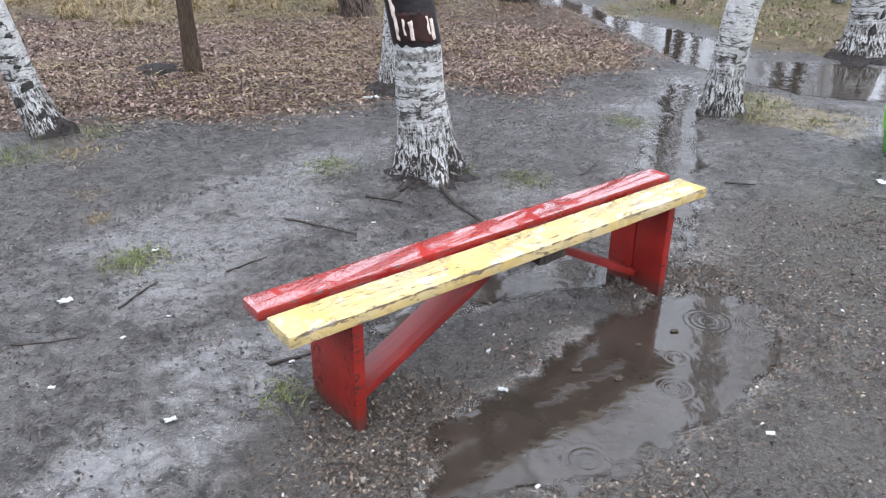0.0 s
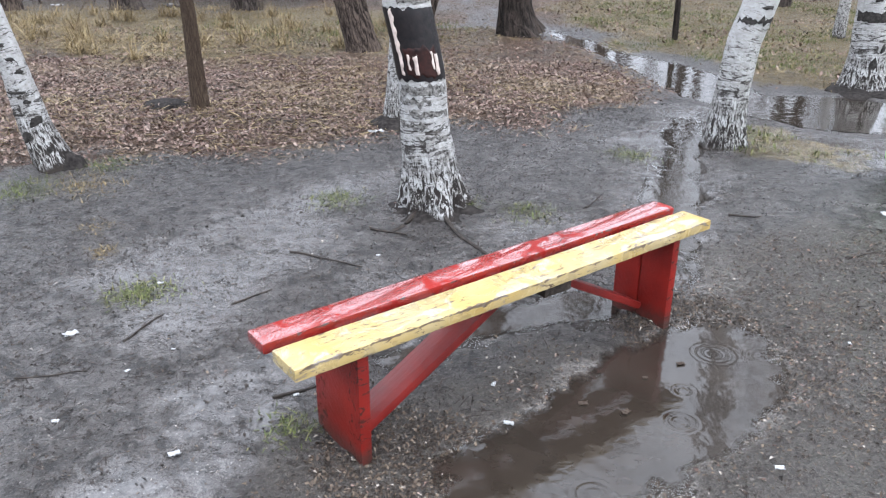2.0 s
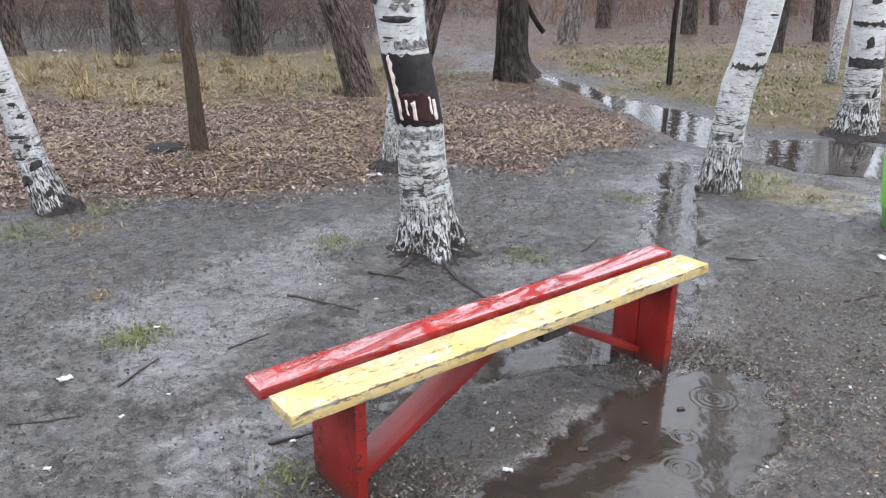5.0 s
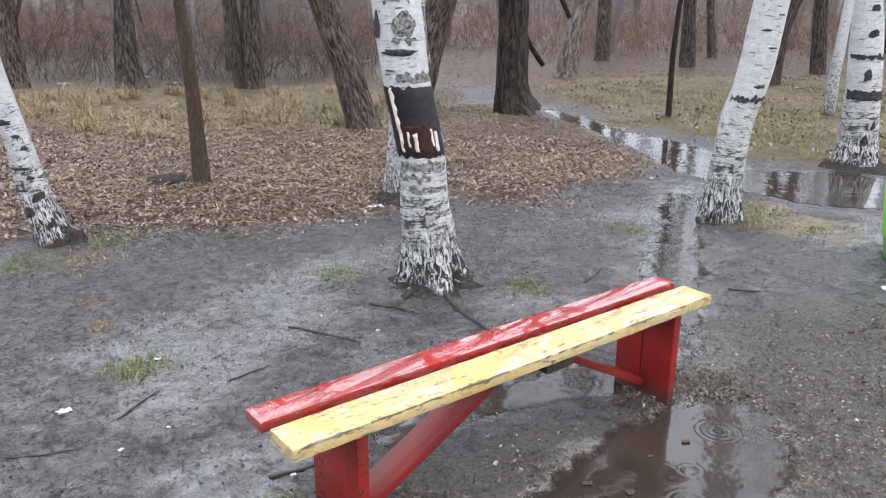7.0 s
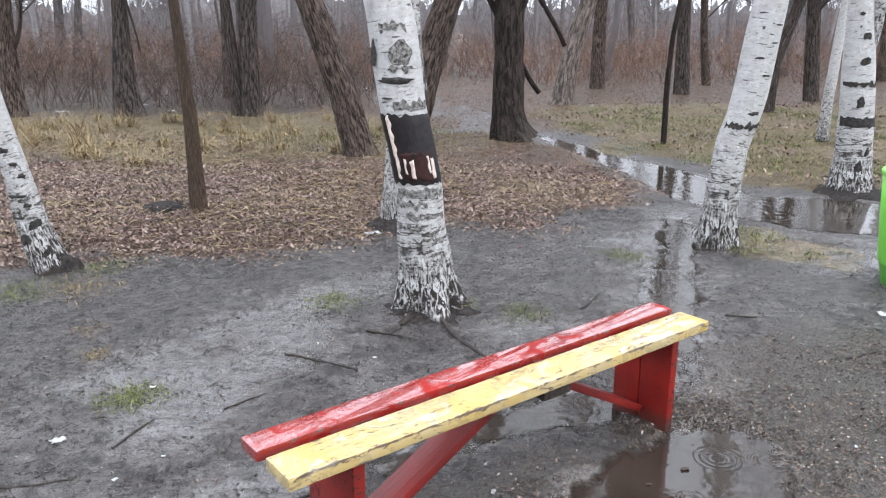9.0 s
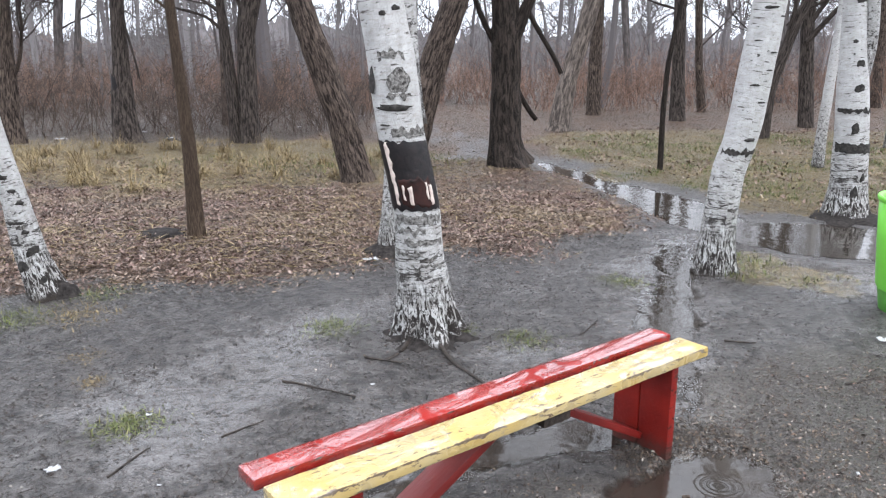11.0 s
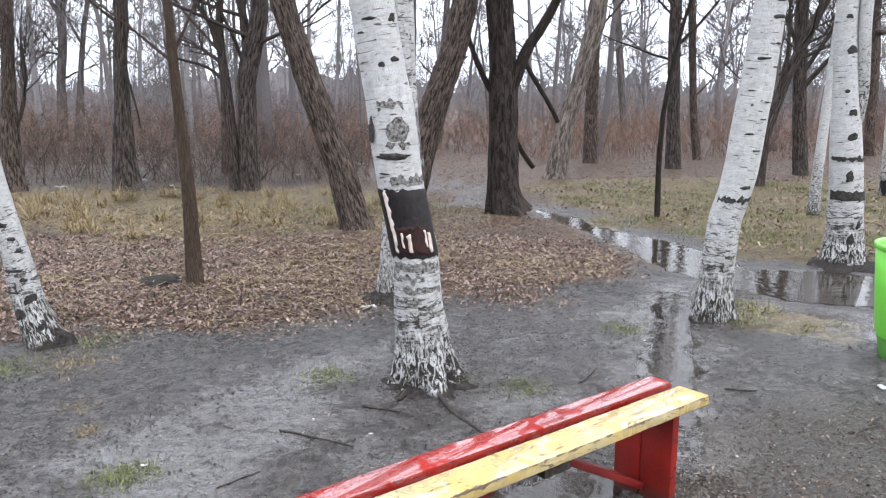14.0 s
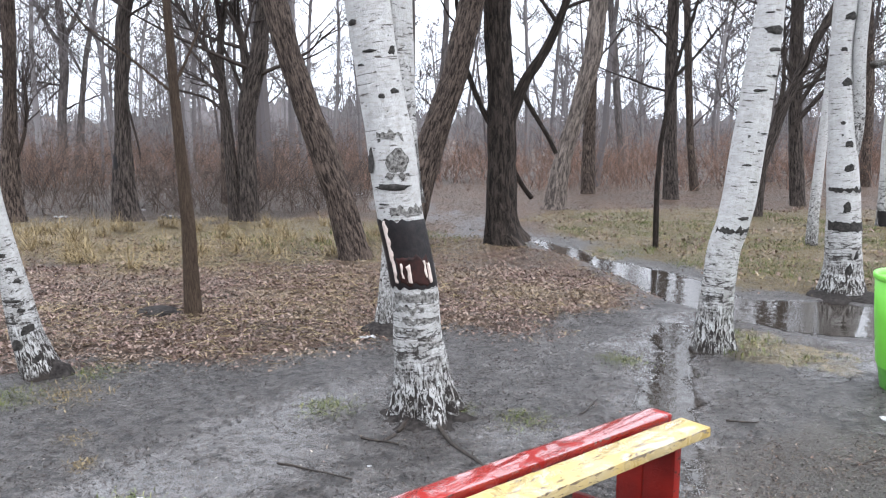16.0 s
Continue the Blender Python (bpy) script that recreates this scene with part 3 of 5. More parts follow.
def tree(name, ctrl, material, label, sides=20, top=9.0, flare=0.0, ridges=0.03, limbs=(), crown=7, seed=0, drift=None, group="", step=0.06, twigs=TWIGS, kids=5, low=0.45, thick=0.5):
    """A bare tree: trunk along ctrl (x, y, z, r), carried on up to the height top, with limbs and a crown."""
    rnd = random.Random(seed + 100)
    base = Vector(ctrl[0][:3])
    root = new(name)
    root.location = (base.x, base.y, float(height(base.x, base.y)) - 0.03)
    tagged(root, label, "tree", group)
    ctrl = [(x - base.x, y - base.y, z + (0.03 if i else 0), r) for i, (x, y, z, r) in enumerate(ctrl)]
    a, b = Vector(ctrl[-2][:3]), Vector(ctrl[-1][:3])
    d = (b - a).normalized() if drift is None else Vector(drift).normalized()
    rest = top - b.z
    if rest > 0.3:
        r = ctrl[-1][3]
        for t in (0.35, 0.7, 1.0):
            q = b + d * rest * t + Vector((rnd.gauss(0, 0.08), rnd.gauss(0, 0.08), 0)) * rest * 0.3
            ctrl.append((q.x, q.y, max(q.z, b.z + 0.1), max(r * (1 - 0.72 * t), 0.012)))
    path = lerp_path(ctrl, step)
    phase = rnd.random() * 6

    def shape(ang, run):
        f = flare * math.exp(-run / 0.16)
        lobes = 1 + f * (0.30 + 0.45 * math.sin(ang * 7 + phase + 1.5 * math.sin(ang * 2)) + 0.25 * math.sin(ang * 3 + 2 * phase))
        n = noise.noise(Vector((math.cos(ang) * 2.2 + phase, math.sin(ang) * 2.2, run * 3)))
        m = noise.noise(Vector((math.cos(ang) * 7 + phase, math.sin(ang) * 7, run * 5)))
        return lobes * (1 + ridges * n + ridges * m)

    s = Soup()
    s.tube([p[:3] for p in path], [p[3] for p in path], sides, True, True, shape)
    child(new("trunk", s.mesh("trunk", material)), root)
    for (pts, r0, r1) in limbs:
        pts = [(x - base.x, y - base.y, z, r0 + (r1 - r0) * i / (len(pts) - 1)) for i, (x, y, z) in enumerate(pts)]
        lp = lerp_path(pts, 0.1)
        s = Soup()
        s.tube([p[:3] for p in lp], [p[3] for p in lp], 10, True, True, shape)
        limb = child(new("limb", s.mesh("limb", material)), root)
        if r0 < 0.04:
            continue
        s = Soup()
        for k in range(7):
            q = lp[rnd.randrange(len(lp) // 2, len(lp))]
            dd = (Vector(lp[-1][:3]) - Vector(lp[0][:3])).normalized()
            grow(s, Vector(q[:3]), (dd + Vector((rnd.gauss(0, .6), rnd.gauss(0, .6), rnd.gauss(0.2, .4)))).normalized(), q[3] * 0.5, rnd.uniform(0.8, 1.8), 2, rnd, kids=kids, thin=0.00024 * base.y)
        child(new("twig_spray", s.mesh("twig_spray", twigs)), limb, kind="stuff")
    if crown:
        s = Soup()
        n = len(path)
        for k in range(crown):
            i = int(n * rnd.uniform(low, 0.98))
            q = path[i]
            ang = rnd.uniform(0, 2 * math.pi)
            dd = Vector((math.cos(ang), math.sin(ang), rnd.uniform(0.3, 1.0))).normalized()
            grow(s, Vector(q[:3]), dd, q[3] * thick, rnd.uniform(0.9, 2.2) * top / 8, 2, rnd, kids=kids, thin=0.00024 * base.y)
        child(new("crown", s.mesh("crown", twigs)), root, kind="stuff")
    return root, path


def bark_patch(root, path, z0, z1, a0, a1, lift, material, name, label, jag=0.02, seed=0, steps=26):
    """A curved sheet lying on the trunk between two heights and two angles (degrees; 0 faces the path, +90 to the east)."""
    n = 16
    v, f = [], []
    zs = path[:, 2]
    for i in range(n + 1):
        for j in range(steps + 1):
            ang = radians(a0 + (a1 - a0) * j / steps)
            lo = z0 + jag * noise.noise(Vector((ang * 4, seed, 0)))
            hi = z1 + jag * noise.noise(Vector((ang * 4, seed + 9, 0)))
            z = lo + (hi - lo) * i / n
            wob = 0.0
            if j in (0, steps):
                wob = 0.09 * noise.noise(Vector((z * 30, seed + j, 3)))
            ang += wob
            cx, cy, r = [np.interp(z, zs, path[:, c]) for c in (0, 1, 3)]
            edge = 1.0 if 0 < i < n and 0 < j < steps else 0.2
            rr = r * 1.03 + lift * edge
            v.append((cx + math.sin(ang) * rr, cy - math.cos(ang) * rr, z))
    for i in range(n):
        for j in range(steps):
            a = i * (steps + 1) + j
            f.append((a, a + 1, a + steps + 2, a + steps + 1))
    me = bpy.data.meshes.new(name)
    me.from_pydata(v, [], f)
    me.polygons.foreach_set("use_smooth", [True] * len(f))
    me.materials.append(material)
    return child(new(name, me), root, label)


def knot(root, path, z, deg, w, h, material=KNOT, ragged=0.6):
    """A dark lens-shaped scar, swollen a little out of the bark."""
    w, h = w * 0.85, h * 0.8
    cx, cy, r = [np.interp(z, path[:, 2], path[:, c]) for c in (0, 1, 3)]
    v, f = [], []
    rings, n = 4, 14
    for i in range(rings + 1):
        t = 1 - i / rings
        for j in range(n):
            a = 2 * math.pi * j / n
            rag = 1 + ragged * noise.noise(Vector((math.cos(a) * 1.7 + z * 9, math.sin(a) * 1.7, deg)))
            du, dz = math.cos(a) * w * t * rag, math.sin(a) * h * t * rag - 0.3 * h * abs(math.cos(a)) * t
            ang = radians(deg) + du / r
            rr = r * 1.02 + 0.006 * (1 - t * t) + 0.001
            v.append((cx + math.sin(ang) * rr, cy - math.cos(ang) * rr, z + dz))
    for i in range(rings):
        for j in range(n):
            a, b = i * n + j, i * n + (j + 1) % n
            f.append((a, b, b + n, a + n))
    me = bpy.data.meshes.new("knot")
    me.from_pydata(v, [], f)
    me.polygons.foreach_set("use_smooth", [True] * len(f))
    me.materials.append(material)
    return child(new("knot", me), root)


def at(y, *rows):
    return [(x, y, z, r) for x, z, r in rows]


# the burnt birch behind the bench, forked above head height
burnt, bp = tree("birch_tree", at(4.29, (-0.08, 0, 0.160), (-0.095, 0.117, 0.152), (-0.105, 0.284, 0.145), (-0.127, 0.448, 0.136), (-0.135, 0.579, 0.130), (-0.148, 0.757, 0.126), (-0.186, 0.964, 0.124), (-0.225, 1.137, 0.126), (-0.242, 1.246, 0.125), (-0.258, 1.40, 0.130), (-0.275, 1.552, 0.128), (-0.305, 1.703, 0.122), (-0.352, 2.0, 0.120), (-0.395, 2.291, 0.120), (-0.50, 3.0, 0.10)),
    BIRCH, "thick white birch with a burnt black band, standing in mud", sides=64, top=8.5, flare=0.75, ridges=0.035, step=0.03, seed=1,
    limbs=[([(-0.235, 4.34, 1.25), (-0.225, 4.36, 1.43), (-0.226, 4.36, 1.70), (-0.232, 4.36, 2.0), (-0.236, 4.37, 2.3), (-0.24, 4.40, 2.8), (-0.10, 4.5, 4.0)], 0.098, 0.075)])
bark_patch(burnt, bp, 0.79, 1.165, -84, 88, 0.004, BLACK_WOOD, "burnt_band", "charred black stripped trunk", 0.02, 3, 30)
bark_patch(burnt, bp, 0.81, 0.97, -30, 52, 0.008, RED_WOOD, "inner_bark", "dark red inner bark", 0.03, 5)
for a0, a1, z0, z1, sd in ((-47, -36, 0.93, 1.16, 1), (-43, -35, 0.82, 0.95, 2), (-22, -16, 0.84, 0.93, 3), (-9, 3, 0.82, 0.93, 4), (42, 54, 0.82, 0.94, 6), (34, 40, 0.85, 0.95, 7)):
    bark_patch(burnt, bp, z0, z1, a0, a1, 0.014, CREAM, "bare_strip", "bare cream wood strip", 0.02, sd, 4)
for z0, z1, a0, a1, sd in ((0.715, 0.765, -60, 75, 11), (0.665, 0.69, -75, 20, 12), (0.60, 0.628, -35, 70, 13), (0.535, 0.555, -70, 10, 14), (0.47, 0.488, -20, 60, 15), (1.19, 1.235, -20, 85, 16), (1.60, 1.63, -28, 35, 17), (1.395, 1.415, -20, 42, 18)):
    bark_patch(burnt, bp, z0, z1, a0, a1, 0.002, RINGED, "bark_ring", "mottled grey ring of rough bark", 0.035, sd)
for z, deg, w, h in ((1.49, -62, 0.045, 0.085), (1.345, -8, 0.110, 0.020), (1.25, -35, 0.04, 0.006), (1.82, 2, 0.022, 0.016), (2.05, -12, 0.045, 0.012), (2.20, -48, 0.04, 0.022), (1.98, -40, 0.03, 0.007), (1.85, 38, 0.03, 0.02), (2.06, 52, 0.03, 0.03)):
    knot(burnt, bp, z, deg, w, h)
knot(burnt, bp, 1.49, 16, 0.078, 0.085, RINGED, 0.2)
knot(burnt, bp, 1.53, 20, 0.028, 0.020)
for pts in ([(-0.02, 0, 0.05), (0.06, -0.20, 0.03), (0.13, -0.42, 0.012), (0.27, -0.66, 0.012), (0.40, -0.84, -0.01)], [(-0.10, -0.10, 0.03), (-0.15, -0.26, 0.006), (-0.24, -0.40, 0.002), (-0.33, -0.44, -0.02)]):
    s = Soup()
    lp = lerp_path([(x, y, z + 0.022, 0.017 - 0.003 * i) for i, (x, y, z) in enumerate(pts)], 0.04)
    s.tube([p[:3] for p in lp], [p[3] for p in lp], 8)
    child(new("root", s.mesh("root", ROOT)), burnt, "dark bare root in the mud")
s = Soup()
s.tube([(0, 0, 0.0), (0, 0, 0.035), (0, 0, 0.06)], [0.29, 0.23, 0.15], 64, True, False, lambda a, r: 1 + 0.45 * noise.noise(Vector((math.cos(a) * 3, math.sin(a) * 3, r * 9))) + 0.25 * noise.noise(Vector((math.cos(a) * 9, math.sin(a) * 9, r * 30))))
child(new("soil_collar", s.mesh("soil_collar", SOIL)), burnt, "dark soil heaped round the trunk")

behind, _ = tree("birch_tree", at(6.15, (-0.45, 0, 0.075), (-0.42, 0.32, 0.064), (-0.40, 0.6, 0.06), (-0.36, 1.6, 0.06), (-0.30, 3, 0.05)), BIRCH_FAR, "slim white birch standing behind the burnt birch", sides=20, flare=0.4, seed=2, top=8)
s = Soup()
s.tube([(0, 0, -0.02), (0, 0, 0.05), (0, 0, 0.10)], [0.24, 0.17, 0.06], 24, True, False, lambda a, r: 1 + 0.4 * noise.noise(Vector((math.cos(a) * 3, math.sin(a) * 3, 4))))
child(new("soil_collar", s.mesh("soil_collar", SOIL)), behind)

rb, rp = tree("birch_tree", at(5.66, (2.045, 0, 0.155), (2.04, 0.077, 0.136), (2.044, 0.293, 0.122), (2.058, 0.506, 0.117), (2.077, 0.759, 0.113), (2.135, 0.926, 0.115), (2.175, 1.133, 0.121), (2.196, 1.337, 0.119), (2.245, 1.739, 0.115), (2.265, 1.937, 0.113), (2.280, 2.133, 0.112), (2.298, 2.30, 0.106), (2.319, 2.519, 0.090), (2.45, 3.6, 0.08)), BIRCH, "leaning white birch beside the flooded path", sides=36, flare=0.30, seed=3, top=9, step=0.04)
bark_patch(rb, rp, 0.91, 0.945, -80, 80, 0.003, KNOT, "black_ring", "thin black ring of bark", 0.05, 4)
for z, deg, w, h in ((2.33, 15, 0.07, 0.030), (2.20, 30, 0.06, 0.016), (2.02, 35, 0.035, 0.008), (1.92, -15, 0.045, 0.010), (1.86, 40, 0.03, 0.006), (1.62, 30, 0.03, 0.006), (1.40, -15, 0.03, 0.008), (1.28, 20, 0.035, 0.006), (1.02, 10, 0.04, 0.012), (2.45, -20, .03, .006), (1.7, -35, .03, .005), (1.5, 25, .03, .005)):
    knot(rb, rp, z, deg, w * 1.25, h * 1.25)

lb, lpath = tree("birch_tree", at(5.02, (-2.625, 0, 0.122), (-2.660, 0.097, 0.112), (-2.715, 0.25, 0.100), (-2.743, 0.44, 0.091), (-2.775, 0.64, 0.082), (-2.815, 0.813, 0.078), (-2.85, 1.0, 0.072), (-2.98, 1.8, 0.065)), BIRCH, "leaning white birch rooted in wet leaves", sides=30, flare=0.30, seed=4, top=7.5, step=0.04)
for z, deg, w, h in ((0.245, -16, 0.055, 0.050), (0.345, 40, 0.055, 0.045), (0.15, 40, 0.040, 0.038), (0.47, 30, 0.030, 0.020), (0.39, -30, 0.08, 0.012), (0.53, -5, 0.09, 0.013), (0.66, 45, 0.035, 0.020), (0.74, 30, 0.03, 0.020), (0.83, -5, 0.06, 0.026), (0.96, -30, 0.045, 0.035)):
    knot(lb, lpath, z, deg, w, h)
s = Soup()
s.tube([(0.10, 0, -0.02), (0.09, 0, 0.05), (0.06, 0, 0.11)], [0.12, 0.09, 0.035], 24, True, False, lambda a, r: 1 + 0.5 * noise.noise(Vector((math.cos(a) * 3, math.sin(a) * 3, 8))) + 0.2 * noise.noise(Vector((math.cos(a) * 9, math.sin(a) * 9, r * 30))))
child(new("soil_collar", s.mesh("soil_collar", SOIL)), lb)

r2, r2p = tree("birch_tree", at(7.61, (4.01, 0, 0.215), (4.0, 0.15, 0.19), (4.0, 0.3, 0.172), (3.97, 0.747, 0.156), (3.944, 1.025, 0.150), (3.92, 1.244, 0.142), (3.868, 1.785, 0.112), (3.815, 2.315, 0.100), (3.83, 2.83, 0.105), (3.88, 3.6, 0.09)), BIRCH, "old white birch with knots at the flooded path", sides=36, flare=0.3, seed=5, top=9, step=0.04,
    limbs=[([(3.96, 7.6, 1.25), (4.0, 7.56, 1.55), (4.01, 7.55, 1.8), (3.97, 7.54, 2.1), (3.955, 7.54, 2.45), (3.97, 7.54, 2.85), (4.02, 7.5, 4.2)], 0.062, 0.06), ([(4.05, 7.5, 2.25), (4.3, 7.4, 2.33), (4.9, 7.3, 2.42)], 0.035, 0.015)])
bark_patch(r2, r2p, 0.68, 0.77, -85, 85, 0.003, KNOT, "black_ring", "black ring of bark", 0.03, 4)
bark_patch(r2, r2p, 1.06, 1.10, -80, 80, 0.003, KNOT, "black_ring", "thin black ring of bark", 0.04, 5)
for z, deg, w, h in ((0.92, -15, 0.045, 0.06), (1.30, 0, 0.055, 0.05), (1.52, 5, 0.05, 0.04), (1.72, -20, 0.03, 0.02), (2.10, 8, 0.06, 0.05), (2.4, -10, 0.04, 0.03), (0.3, -10, 0.04, 0.08), (0.45, 15, 0.03, 0.05), (2.7, 10, .07, .05)):
    knot(r2, r2p, z, deg, w, h)
s = Soup()
s.tube([(0, 0, -0.02), (0, 0, 0.04), (0, 0, 0.09)], [0.46, 0.36, 0.12], 30, True, False, lambda a, r: 1 + 0.4 * noise.noise(Vector((math.cos(a) * 3, math.sin(a) * 3, 14))))
child(new("soil_collar", s.mesh("soil_collar", SOIL)), r2)

tree("birch_tree", at(10.92, (5.28, 0, 0.085), (5.28, 0.45, 0.072), (5.31, 1.08, 0.068), (5.35, 1.86, 0.063), (5.40, 2.77, 0.06)), BIRCH_FAR, "slim white birch on the grass", sides=18, flare=0.3, seed=6, top=9)
fr, frp = tree("birch_tree", at(13.17, (7.60, 0, 0.13), (7.58, 0.6, 0.12), (7.56, 1.45, 0.115), (7.6, 3, 0.10)), BIRCH_FAR, "white birch with a blackened base", sides=18, flare=0.3, seed=7, top=9)
bark_patch(fr, frp, 0.02, 0.30, -95, 95, 0.004, BLACK_WOOD, "burnt_base", "blackened trunk base", 0.04, 4)

tree("young_tree", at(6.65, (-2.13, 0, 0.078), (-2.135, 0.3, 0.068), (-2.14, 0.8, 0.058), (-2.17, 1.28, 0.048), (-2.21, 1.98, 0.039), (-2.235, 2.66, 0.033), (-2.28, 3.5, 0.03)), BARK_POLE, "slender brown young tree standing in dead leaves", sides=18, flare=0.12, ridges=0.03, top=6.5, seed=8, crown=6, limbs=[([(-2.2, 6.65, 1.98), (-2.05, 6.7, 2.3), (-1.9, 6.8, 2.75)], 0.014, 0.006), ([(-2.2, 6.65, 1.9), (-2.6, 6.6, 2.25), (-3.1, 6.6, 2.6)], 0.012, 0.005)])
tree("leaning_tree", at(9.5, (-1.0, 0, 0.205), (-1.07, 0.25, 0.185), (-1.13, 0.46, 0.178), (-1.205, 0.80, 0.172), (-1.335, 1.14, 0.168), (-1.45, 1.48, 0.165), (-1.56, 1.81, 0.152), (-1.665, 2.14, 0.148), (-1.777, 2.47, 0.142), (-1.855, 2.79, 0.145), (-1.93, 3.12, 0.148), (-2.2, 4.5, 0.12)), BARK_BROWN, "leaning tree with deeply furrowed brown bark", sides=28, flare=0.2, ridges=0.09, top=9, seed=9)
tree("leaning_tree", at(10.5, (-0.46, 0, 0.22), (-0.36, 0.40, 0.19), (-0.08, 1.47, 0.185), (0.19, 2.2, 0.17), (0.45, 3.28, 0.16), (0.7, 4.4, 0.13)), BARK_BROWN, "brown furrowed tree leaning over the leaf bed", sides=28, flare=0.2, ridges=0.07, top=9, seed=10)
tree("old_tree", at(10.95, (0.97, 0, 0.30), (0.93, 0.12, 0.255), (0.90, 0.28, 0.225), (0.891, 0.68, 0.208), (0.886, 1.07, 0.202), (0.875, 1.85, 0.20), (0.854, 2.23, 0.182), (0.826, 2.61, 0.182), (0.798, 2.98, 0.184), (0.793, 3.35, 0.188), (0.76, 4.5, 0.16)), BARK_DARK, "old dark tree with a low forked limb", sides=32, flare=0.5, ridges=0.08, top=10, seed=11, crown=10,
    limbs=[([(0.93, 10.9, 1.70), (1.03, 10.88, 1.88), (1.186, 10.88, 2.30), (1.411, 10.88, 2.60), (1.594, 10.85, 2.98), (1.721, 10.85, 3.34), (2.1, 10.8, 4.4)], 0.095, 0.045), ([(0.78, 10.95, 1.60), (0.642, 10.95, 1.81), (0.459, 10.95, 2.23), (0.356, 11, 2.53), (0.26, 11.1, 3.2), (0.2, 11.1, 3.9)], 0.045, 0.025), ([(1.129, 10.9, 2.153), (1.354, 10.9, 1.773), (1.555, 10.9, 1.466), (1.638, 10.9, 1.272)], 0.034, 0.030), ([(0.95, 11.2, 1.30), (1.078, 11.3, 1.057), (1.262, 11.3, 0.732), (1.412, 11.3, 0.585)], 0.038, 0.036)])
tree("leaning_tree", at(16.18, (2.415, 0, 0.245), (2.454, 0.236, 0.215), (2.533, 0.82, 0.190), (2.67, 1.40, 0.172), (2.851, 1.967, 0.172), (2.984, 2.53, 0.175), (3.139, 3.09, 0.186), (3.178, 3.64, 0.18), (3.217, 4.19, 0.18), (3.3, 5.0, 0.16)), BARK_GREY, "pale grey leaning tree at the wood edge", sides=24, flare=0.25, ridges=0.12, top=11, seed=12)
SCARRED = 7
MID = "bare trees at the wood edge"
